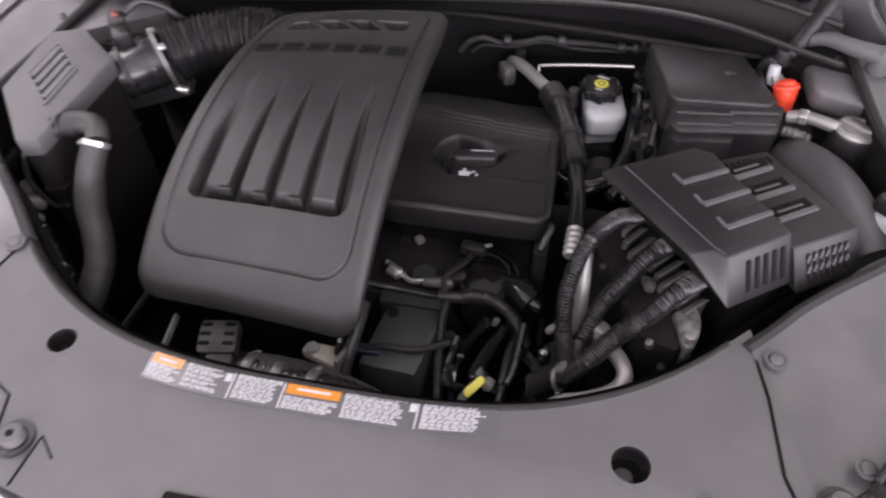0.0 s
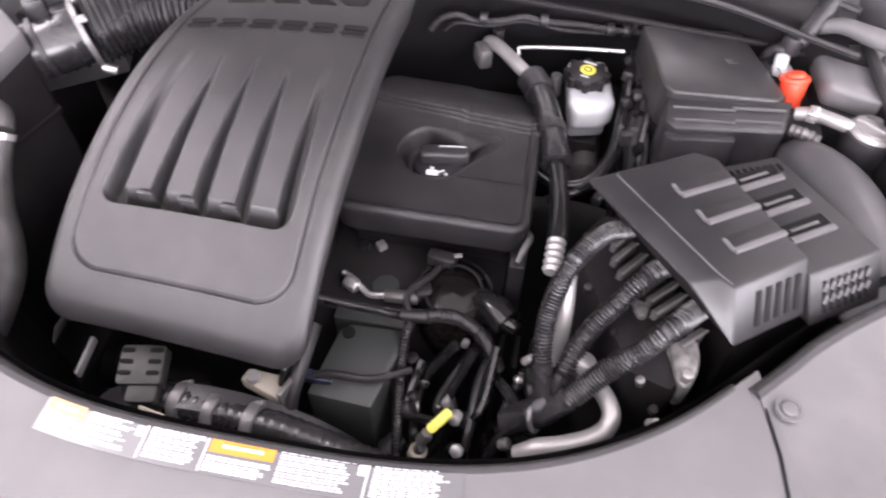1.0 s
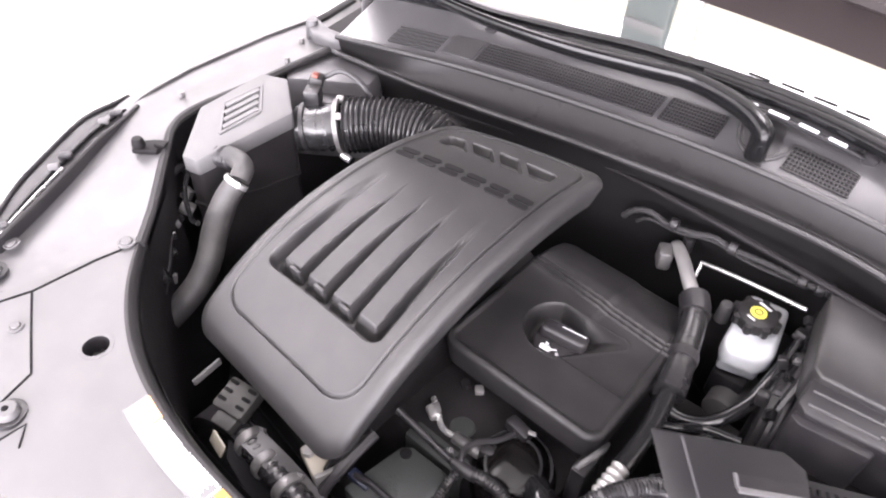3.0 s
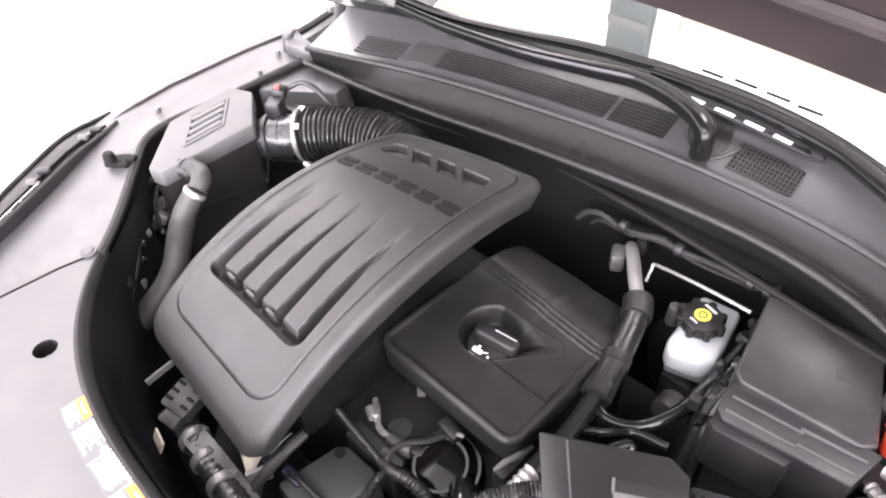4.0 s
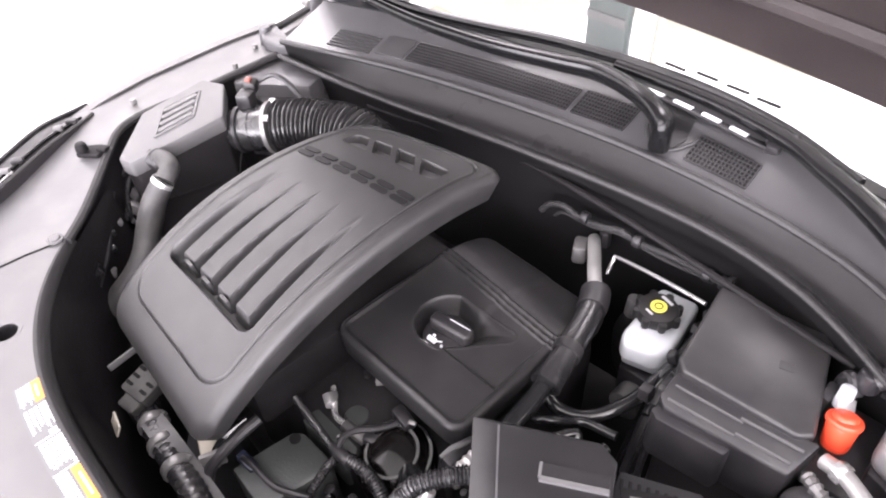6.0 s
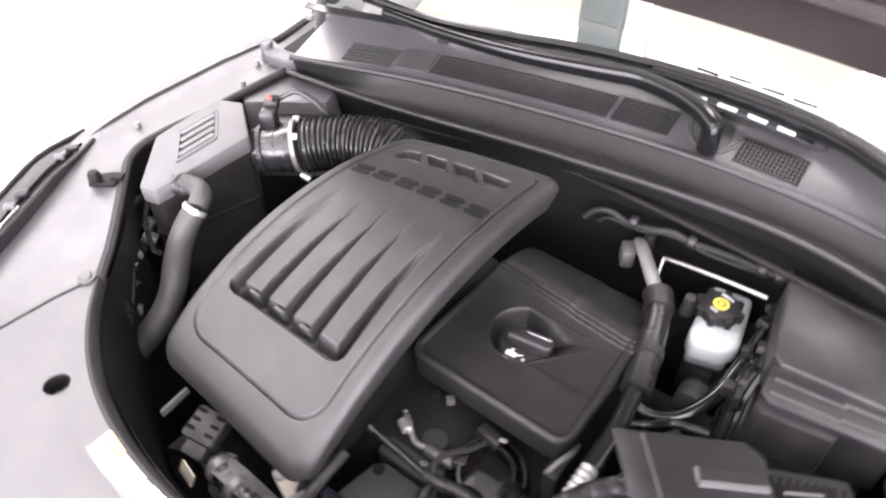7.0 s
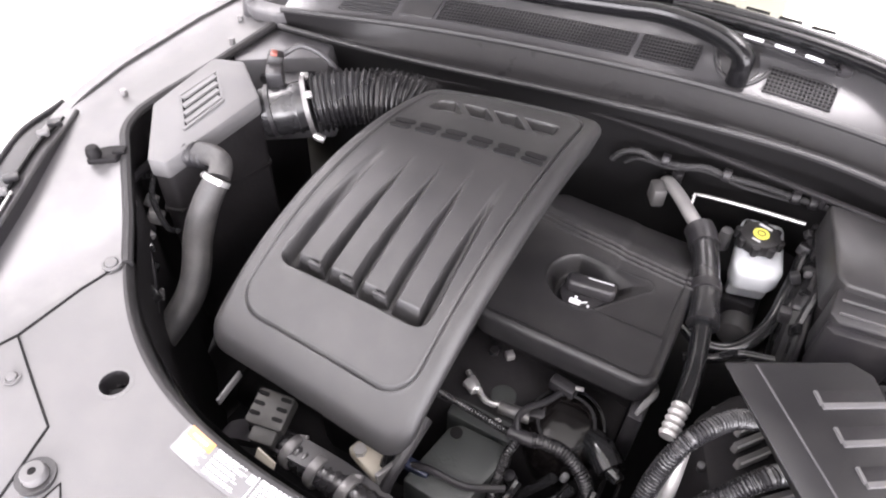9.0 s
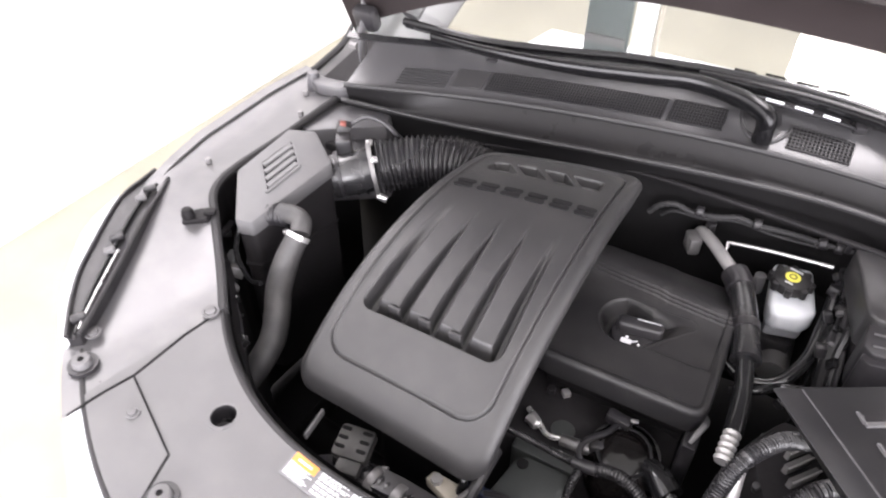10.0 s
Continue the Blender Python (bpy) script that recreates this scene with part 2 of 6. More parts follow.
def box_gap(x, y, cx, cy, hx, hy, r):
    """Distance to a rectangle with round corners, negative inside."""
    dx, dy = abs(x - cx) - hx + r, abs(y - cy) - hy + r
    return math.hypot(max(dx, 0), max(dy, 0)) + min(max(dx, dy), 0) - r

# ---- the room ----
def room():
    x0, x1, y0, y1, h, t = -2.15, 3.2, -4.0, 6.0, 3.2, 0.15
    single("floor", box(((x0 + x1) / 2, (y0 + y1) / 2, -0.05), (x1 - x0 + 1, y1 - y0 + 1, 0.1)), FLOOR, "pale sealed concrete workshop floor", "floor", "structure")
    single("ceiling", box(((x0 + x1) / 2, (y0 + y1) / 2, h + 0.05), (x1 - x0 + 1, y1 - y0 + 1, 0.1)), WALL, "white painted ceiling", "ceiling", "structure")
    single("wall_west", box((x0 - t / 2, (y0 + y1) / 2, h / 2), (t, y1 - y0, h)), WALL, "bare white painted wall", "wall", "structure")
    ey0, ey1, ez0, ez1 = -3.35, 0.35, 0.35, 2.55
    east = box((x1 + t / 2, (y0 + ey0) / 2, h / 2), (t, ey0 - y0, h))
    box((x1 + t / 2, (ey1 + y1) / 2, h / 2), (t, y1 - ey1, h), 0, east)
    box((x1 + t / 2, (ey0 + ey1) / 2, ez0 / 2), (t, ey1 - ey0, ez0), 0, east)
    box((x1 + t / 2, (ey0 + ey1) / 2, (ez1 + h) / 2), (t, ey1 - ey0, h - ez1), 0, east)
    single("wall_east", east, WALL, "white painted wall round a wide window", "wall", "structure")
    # window added out of view to lighten the faces turned to the right
    w2 = thing("added_window_2", (x1, -1.5, ez0), "wide unseen window in a white frame, added for daylight", "window", "", "structure")
    for fy in (ey0, -2.12, -0.88, ey1):
        part("window_frame", box((x1 + 0.06, fy, (ez0 + ez1) / 2), (0.06, 0.06, ez1 - ez0), 0.005), WALL, w2)
    for fz in (ez0, ez1):
        part("window_frame", box((x1 + 0.06, (ey0 + ey1) / 2, fz), (0.05, ey1 - ey0, 0.06), 0.005), WALL, w2)
    single("wall_north", box(((x0 + x1) / 2, y1 + t / 2, h / 2), (x1 - x0 + 2 * t, t, h)), WALL, "bare white painted wall", "wall", "structure")
    wx0, wx1, wz0, wz1 = -1.75, 2.55, 0.35, 2.55
    south = box((x0 - t + (wx0 - x0 + t) / 2, y0 - t / 2, h / 2), (wx0 - x0 + t, t, h))
    box((wx1 + (x1 + t - wx1) / 2, y0 - t / 2, h / 2), (x1 + t - wx1, t, h), 0, south)
    box(((wx0 + wx1) / 2, y0 - t / 2, wz0 / 2), (wx1 - wx0, t, wz0), 0, south)
    box(((wx0 + wx1) / 2, y0 - t / 2, (wz1 + h) / 2), (wx1 - wx0, t, h - wz1), 0, south)
    single("wall_south", south, WALL, "white painted wall round a wide window", "wall", "structure")
    w = thing("window_1", (0.4, y0, wz0), "wide unseen window in a white frame, added for daylight", "window", "", "structure")
    for fx in (wx0, -0.32, 1.12, wx1):
        part("window_frame", box((fx, y0 - 0.06, (wz0 + wz1) / 2), (0.06, 0.06, wz1 - wz0), 0.005), WALL, w)
    for fz in (wz0, wz1):
        part("window_frame", box(((wx0 + wx1) / 2, y0 - 0.06, fz), (wx1 - wx0, 0.05, 0.06), 0.005), WALL, w)
    single("baseboard", box((x0 + 0.006, (y0 + y1) / 2, 0.04), (0.012, y1 - y0 - 0.02, 0.08), 0.003), WALL, "low white skirting along the wall", "skirting", "structure")
    for lx, ly, sx, sy, power in LAMPS:
        lamp = thing("ceiling_lamp", (lx, ly, h), "flat white ceiling light panel", "lamp", "ceiling lights")
        part("casing", box((lx, ly, h - 0.05), (sx + 0.06, sy + 0.06, 0.1), 0.01), LAMPWHITE, lamp)


room()

# ---- the car's body round the bay ----
def bay_edge(x):
    """y of the rear edge of the front shroud."""
    a = abs(x)
    return 0.016 + 1.95 * a ** 3 if a < 0.4 else 0.1408 + 0.94 * (a - 0.4)


def front_edge(x):
    a = abs(x)
    return -0.16 + 0.42 * a * a + 0.55 * max(0, a - 0.3) ** 1.5


def shroud_z(x, y):
    return 0.945 - 0.35 * max(0, -0.02 - y) ** 1.4 - 0.03 * x * x


HOLES = [(-0.283, 0.019, 0.0165), (0.311, -0.006, 0.0195)]


def strip(pts, w, h, zf, lift=0.0):
    """A thin ribbon of width w that follows a line on a surface zf(x, y)."""
    own = bmesh.new()
    path = []
    for a, b in zip(pts, pts[1:]):
        k = max(1, int(math.dist(a, b) / 0.02))
        path += [(a[0] + (b[0] - a[0]) * i / k, a[1] + (b[1] - a[1]) * i / k) for i in range(k)]
    path.append(pts[-1])
    rows = []
    for i, (x, y) in enumerate(path):
        a, b = path[max(0, i - 1)], path[min(len(path) - 1, i + 1)]
        d = Vector((b[0] - a[0], b[1] - a[1], 0)).normalized()
        n = Vector((-d.y, d.x, 0)) * w / 2
        z = zf(x, y) + lift
        rows.append([own.verts.new((x + s * n.x, y + s * n.y, z + k)) for s, k in ((-1, 0), (-1, h), (1, h), (1, 0))])
    for a, b in zip(rows, rows[1:]):
        for k in range(4):
            own.faces.new((a[k], a[(k + 1) % 4], b[(k + 1) % 4], b[k]))
    own.faces.new(rows[0])
    own.faces.new(rows[-1][::-1])
    return own


def push_clip(parent, x, y, z, r=0.012, mat=None):
    bm = ring((x, y, z), (0, 0, 1), r, r * 0.72, 0.0025)
    rod((x, y, z), (x, y, z + 0.0045), r * 0.66, r * 0.6, 20, 0.001, bm)
    return part("push_clip", bm, mat or PANEL, parent, "round plastic push clip")


def shroud():
    t = thing("front_shroud", (0, -0.05, 0.85), "grey plastic radiator shroud across the bay's front", "shroud")

    def fn(u, v):
        x = (2 * u - 1) * (0.408 + 0.046 * (1 - v)) + 0.026 * u
        y = front_edge(x) + v * (bay_edge(x) - front_edge(x))
        z = shroud_z(x, y)
        for hx, hy, r in HOLES:
            d = math.hypot(x - hx, y - hy)
            z -= 0.034 * (1 - step01(r - 0.0015, r + 0.0015, d))
        return (x, y, z)
    part("panel", sheet(330, 84, fn, 0.003), PANEL, t)
    edge = sheet(90, 7, lambda u, v: (lambda x: (x, bay_edge(x) - 0.004 + 0.018 * v, shroud_z(x, 0) + 0.0015 + 0.002 * math.sin(v * 3.1) - 0.05 * v ** 3))(-0.41 + 0.82 * u), 0.005)
    part("seal_lip", edge, SEAL, t, "dark rubber edge seal")
    for x, y, r in HOLES:
        part("hole_rim", ring((x, y, shroud_z(x, y) - 0.001), (0, 0, 1), r + 0.0038, r - 0.0012, 0.0016, 48), PANEL, t)
        part("hole_sleeve", ring((x, y, shroud_z(x, y) - 0.031), (0, 0, 1), r - 0.0002, r - 0.001, 0.0302, 48), BLACK, t)
        part("hole_floor", rod((x, y, 0.913), (x, y, 0.915), r - 0.001, None, 28), HOLE, t)
        part("screw_cup", rod((x - 0.003, y - 0.003, 0.905), (x - 0.003, y - 0.003, 0.921), 0.0115, 0.009, 20, 0.002), TANK, t, "dull screw head deep in the hole")
    for s in (-1, 1):
        o = 0.0 if s < 0 else 0.026
        part("seam", strip([(s * (0.408 + o), 0.146), (s * (0.418 + o), 0.09), (s * (0.423 + o), 0.01), (s * (0.45 + o), -0.07)], 0.003, 0.0012, shroud_z), HOLE, t)
        if s < 0:
            part("seam", strip([(-0.423, 0.009), (-0.301, -0.049), (-0.29, -0.1), (-0.286, -0.125)], 0.0025, 0.0012, shroud_z), HOLE, t)
        part("seam", strip([(s * 0.225, -0.1), (s * 0.245, -0.082), (s * 0.255, -0.13)], 0.002, 0.0012, shroud_z), HOLE, t)
        push_clip(t, s * 0.38, -0.03, shroud_z(s * 0.38, -0.03), 0.009)
        push_clip(t, s * (0.416 + 1.5 * o), 0.135, 0.9425)
    for s in (-1, 1):
        part("corner_block", prism([(s * 0.395, 0.1), (s * 0.5, -0.02), (s * 0.5, 0.15), (s * 0.43, 0.16)], 0.7, 0.925, 0.004), DARK, t, "dark bracket under the shroud's corner")
    # flush near-black slab: the slot's inner shade is in its colour
    part("latch_slot", prism(rounded(-0.105, -0.13, -0.03, -0.108, 0.004), lambda x, y: shroud_z(x, y) - 0.01, lambda x, y: shroud_z(x, y) + 0.0015), HOLE, t, "dark slot for the bonnet latch")
    part("latch_hole", rod((0.015, -0.118, 0.92), (0.015, -0.118, shroud_z(0, -0.118) + 0.0015), 0.013, None, 20), HOLE, t)
    return t


shroud()


def radiator():
    t = thing("radiator", (0, 0.05, 0.42), "dark radiator and fan shroud behind the front panel", "radiator")
    part("core", sheet(60, 4, lambda u, v: (-0.5 + u, bay_edge(-0.5 + u) + 0.014 + 0.02 * v, 0.93 - 0.5 * v), 0.01), DARK, t)
    part("fan_ring", ring((-0.1, 0.085, 0.62), (0, 1, 0), 0.2, 0.185, 0.03, 40), BLACK, t)
    part("hook", box((-0.243, 0.117, 0.832), (0.004, 0.045, 0.012), 0.0015, turn=(5, 0, 3)), PANEL, t, "pale plastic hook")
    return t


radiator()


def rubber_stop(x, y, z):
    t = thing("bump_stop", (x, y, z), "round grey rubber bonnet bump stop", "bump stop", "bonnet bump stops")
    part("collar", ring((x, y, z), (0, 0, 1), 0.019, 0.013, 0.005), BLACK, t)
    part("buffer", rod((x, y, z), (x, y, z + 0.014), 0.013, 0.0115, 20, 0.002), PANEL, t)
    part("centre", rod((x, y, z + 0.014), (x, y, z + 0.0155), 0.004, 0.003, 12), HOLE, t)


for sx, sy, sz in ((-0.493, -0.01, 0.936), (-0.27, -0.089, 0.934), (0.493, -0.01, 0.936)):
    rubber_stop(sx, sy, sz)

OUT = [(0, 0.452, -0.075), (0.1, 0.505, -0.035), (0.2, 0.545, 0.0), (0.27, 0.572, 0.04), (0.4, 0.636, 0.15), (0.55, 0.702, 0.29), (0.72, 0.726, 0.43), (0.9, 0.722, 0.6), (1, 0.71, 0.72)]
IN = [(0, 0.408, 0.146), (0.1, 0.433, 0.17), (0.2, 0.463, 0.2), (0.35, 0.525, 0.258), (0.5, 0.58, 0.312), (0.6, 0.602, 0.36), (0.8, 0.59, 0.52), (1, 0.585, 0.7)]


SPREAD = [(0, 0.02), (0.25, 0.02), (0.5, 0.03), (0.64, 0.015), (0.8, 0.0), (1, 0.0)]
SPREAD_IN = [(0, 0.024), (0.25, 0.024), (0.5, 0.06), (0.64, 0.05), (0.8, 0.03), (1, 0.03)]  # the other wing stands further out behind
NOW = [-1]


def out_edge(v):
    return Vector((lerp_table([(a, b) for a, b, c in OUT], v) + (lerp_table(SPREAD, v) if NOW[0] > 0 else 0), lerp_table([(a, c) for a, b, c in OUT], v), 0.936 + 0.028 * step01(0.1, 0.6, v) + 0.012 * step01(0.6, 1, v)))


def in_edge(v):
    return Vector((lerp_table([(a, b) for a, b, c in IN], v) + (lerp_table(SPREAD_IN, v) if NOW[0] > 0 else 0), lerp_table([(a, c) for a, b, c in IN], v), 0.942 + 0.03 * step01(0.1, 0.6, v) + 0.008 * step01(0.6, 1, v)))


def wing(side):
    NOW[0] = side
    t = thing("front_wing", (side * 0.7, 0.3, 0.4), "dark painted front wing with a pale inner rail", "car wing", "front wings")

    def flat(u, v):
        p = in_edge(v).lerp(out_edge(v), (1.0 - 0.1 * step01(0.52, 0.58, v)) * u)
        return (side * p.x, p.y, p.z - 0.006 * math.sin(u * 3.1))
    part("inner_rail", sheet(14, 60, flat, 0.004), INNER, t, "mottled pale grey inner wing sheet")

    def skin(u, v):
        a, b = in_edge(v).lerp(out_edge(v), 0.86), out_edge(v)
        p = a.lerp(b, min(1, u * 3)) if u < 0.333 else b + Vector((0.04 * math.sin((u - 0.333) * 2.2), -0.05 * (u - 0.333) * (1 - v), -0.7 * (u - 0.333) ** 1.7))
        return (side * p.x, p.y, p.z + 0.0045 + 0.003 * min(1, u * 3) - 0.009 * (1 - step01(0.52, 0.64, v)))
    part("outer_panel", sheet(18, 60, lambda u, v: skin(u, 0.52 + 0.48 * v), 0.002), PAINT, t)
    part("apron", sheet(6, 60, lambda u, v: (side * (in_edge(v).x + 0.012 * u), in_edge(v).y, in_edge(v).z - 0.006 - 0.56 * u), 0.002), DARK, t, "dark inner arch sheet")
    part("edge_seal", tube([(side * (in_edge(k / 14).x - 0.004), in_edge(k / 14).y, in_edge(k / 14).z - 0.003) for k in range(15)], 0.007, 8, steps=3), SEAL, t, "black rubber edging")
    push_clip(t, side * 0.522, 0.03, 0.943, 0.011)
    for v in (0.64, 0.93):
        p = in_edge(v).lerp(out_edge(v), 0.45)
        part("bolt", rod((side * p.x, p.y, p.z - 0.004), (side * p.x, p.y, p.z + 0.004), 0.006, 0.005, 6), ALUDIM, t)
    return t


wing(-1)
wing(1)


LAMP_IN = [(0, 0.522, 0.012), (0.2, 0.53, 0.035), (0.4, 0.55, 0.08), (0.65, 0.597, 0.17), (0.85, 0.642, 0.252), (1, 0.68, 0.318)]
LAMP_OUT = [(0, 0.53, 0.0), (0.2, 0.572, 0.04), (0.4, 0.614, 0.09), (0.65, 0.665, 0.178), (0.85, 0.702, 0.25), (1, 0.714, 0.325)]
LAMP_FAR = [(0, 0.533, -0.02), (0.2, 0.6, 0.02), (0.4, 0.66, 0.072), (0.65, 0.728, 0.155), (0.85, 0.757, 0.235), (1, 0.757, 0.33)]


def headlamp(side):
    t = thing("headlamp", (side * 0.62, 0.16, 0.9), "pale headlamp with a dark grooved top seam", "headlamp", "headlamps")

    def at(table, w, dz=0.0):
        far = 0.04 * w if side > 0 else 0
        return Vector((side * (eased3(table, 1, w) + far), eased3(table, 2, w), 0.944 + 0.02 * w + dz - 0.012 * step01(0.72, 1.0, w)))
    part("housing", sheet(6, 44, lambda u, v: at(LAMP_IN, v, 0.011).lerp(at(LAMP_OUT, v, 0.011), u) - Vector((0, 0, 0.006 * math.sin(u * 3.1))), 0.02), BLACK, t, "dark grooved top housing")
    part("inner_lip", tube([at(LAMP_IN, k / 14, 0.012) for k in range(15)], 0.0035, 8, steps=2), SEAL, t)
    part("outer_lip", tube([at(LAMP_OUT, k / 14, 0.013) for k in range(15)], 0.0035, 8, steps=2), BLACK, t)
    part("bead", tube([at(LAMP_IN, 0.04 + 0.9 * k / 14, 0.009).lerp(at(LAMP_OUT, 0.04 + 0.9 * k / 14, 0.009), 0.42) for k in range(15)], 0.0032, 8, steps=2), GLOSS, t)
    part("chrome_rim", tube([at(LAMP_IN, 0.08 + 0.5 * k / 10, 0.01).lerp(at(LAMP_OUT, 0.08 + 0.5 * k / 10, 0.01), 0.25) for k in range(11)], 0.002, 8, steps=2), STEEL, t, "bright reflector rim")
    for k, w in enumerate((0.16, 0.55, 0.62, 0.84, 0.9)):
        p = at(LAMP_IN, w, 0.012).lerp(at(LAMP_OUT, w, 0.012), 0.45)
        part("clip", box(p, (0.02 - 0.004 * (k % 2), 0.012, 0.01), 0.003, turn=(0, 0, -side * 60)), PANEL if k % 2 else BLACK, t)

    def lens(u, v):
        p = at(LAMP_OUT, v, 0.001).lerp(at(LAMP_FAR, v, -0.02), min(1, u * 1.6))
        return p - Vector((-side * 0.03 * max(0, u - 0.6), 0.02 * max(0, u - 0.6), 0.5 * max(0, u - 0.45) ** 1.6))
    part("lens", sheet(12, 44, lens, 0.003), LENS, t, "pale glossy headlamp lens")
    return t


def eased3(table, col, w):
    return sum(lerp_table([(r[0], r[col]) for r in table], w + d) for d in (-0.04, 0, 0.04)) / 3


def bumper():
    t = thing("front_bumper", (0, -0.15, 0.8), "pale glossy bumper top below the shroud", "bumper")
    edge = lambda x: (x, front_edge(x) - 0.003, shroud_z(x, front_edge(x)) - 0.005)
    part("skin", sheet(70, 10, lambda u, v: (lambda q: (q[0] * (1 + 0.05 * v), q[1] - 0.05 * v, q[2] - 0.1 * v * v))(edge(-0.53 + 1.06 * u)), 0.003), LENS, t)
    part("edge_trim", tube([edge(-0.53 + 1.06 * k / 30) for k in range(31)], 0.004, 8, steps=2), SEAL, t, "dark edge trim")


bumper()
headlamp(-1)
headlamp(1)


def rail_bracket():
    t = thing("lamp_bracket", (-0.6, 0.25, 0.955), "black lamp mounting bracket with a round knob", "bracket")
    part("plate", prism([(-0.615, 0.258), (-0.602, 0.238), (-0.572, 0.262), (-0.577, 0.284), (-0.598, 0.28)], 0.956, 0.966, 0.003), DARK, t)
    part("knob", rod((-0.597, 0.25, 0.968), (-0.597, 0.25, 0.983), 0.011, 0.008, 20, 0.003), DARK, t)
    part("tab", box((-0.578, 0.276, 0.968), (0.018, 0.014, 0.006), 0.002, turn=(0, 0, 30)), DARK, t)
    shifted(t, 0.032, 0.0, 0.002)


rail_bracket()


LIP = [(-0.6, 0.638), (-0.4, 0.656), (-0.3, 0.67), (-0.2, 0.688), (-0.1, 0.707), (0, 0.722), (0.1, 0.737), (0.2, 0.746), (0.3, 0.748), (0.38, 0.735), (0.46, 0.71), (0.53, 0.665), (0.62, 0.62)]
RIDGE = [(-0.6, 0.64), (-0.45, 0.688), (-0.36, 0.718), (-0.27, 0.742), (-0.18, 0.761), (-0.09, 0.777), (0, 0.791), (0.09, 0.801), (0.17, 0.805), (0.25, 0.804), (0.33, 0.799), (0.4, 0.788), (0.48, 0.765), (0.56, 0.715), (0.62, 0.68)]
RUN = [(0.1, 0.112), (0.2, 0.105), (0.3, 0.09), (0.4, 0.085), (0.5, 0.085), (0.6, 0.1)]


def eased(table, x):
    return sum(lerp_table(table, x + d) for d in (-0.04, -0.02, 0, 0.02, 0.04)) / 5


def lip_y(x):
    return eased(LIP, x)


def wall_y(x):
    return eased(RIDGE, x)


def deck_run(x):
    """Depth of the cowl's deck from its ridge to the glass."""
    return eased(RUN, x)


def deck(x, s):
    """A point of the cowl's upper deck: s from its front edge to the glass."""
    return (x, wall_y(x) + deck_run(x) * s, 1.01 + 0.045 * s)


def mesh_grille(t, x0, x1, s0, s1, nx, ny):
    """A rectangular intake of square holes: a net of bars over a sheet whose near-black colour is the shade below."""
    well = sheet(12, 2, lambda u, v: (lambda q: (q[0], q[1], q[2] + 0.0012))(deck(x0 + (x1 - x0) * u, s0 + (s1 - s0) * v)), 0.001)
    g = part("grille", well, HOLE, t, "mesh intake grille over a sheet coloured as its shade")
    bars = bmesh.new()
    for i in range(nx + 1):
        x = x0 + (x1 - x0) * i / nx
        a, b = deck(x, s0), deck(x, s1)
        merge(bars, box(((a[0] + b[0]) / 2, (a[1] + b[1]) / 2, (a[2] + b[2]) / 2 + 0.002), (0.0021, math.dist(a, b), 0.0016), turn=(math.degrees(math.atan2(b[2] - a[2], b[1] - a[1])), 0, 0)))
    for j in range(ny + 1):
        s = s0 + (s1 - s0) * j / ny
        merge(bars, strip([(x0 + (x1 - x0) * k / 8, deck(x0 + (x1 - x0) * k / 8, s)[1]) for k in range(9)], 0.0021, 0.0016, lambda x, y: 1.0112 + 0.045 * s))
    part("mesh", bars, VALVE, g)


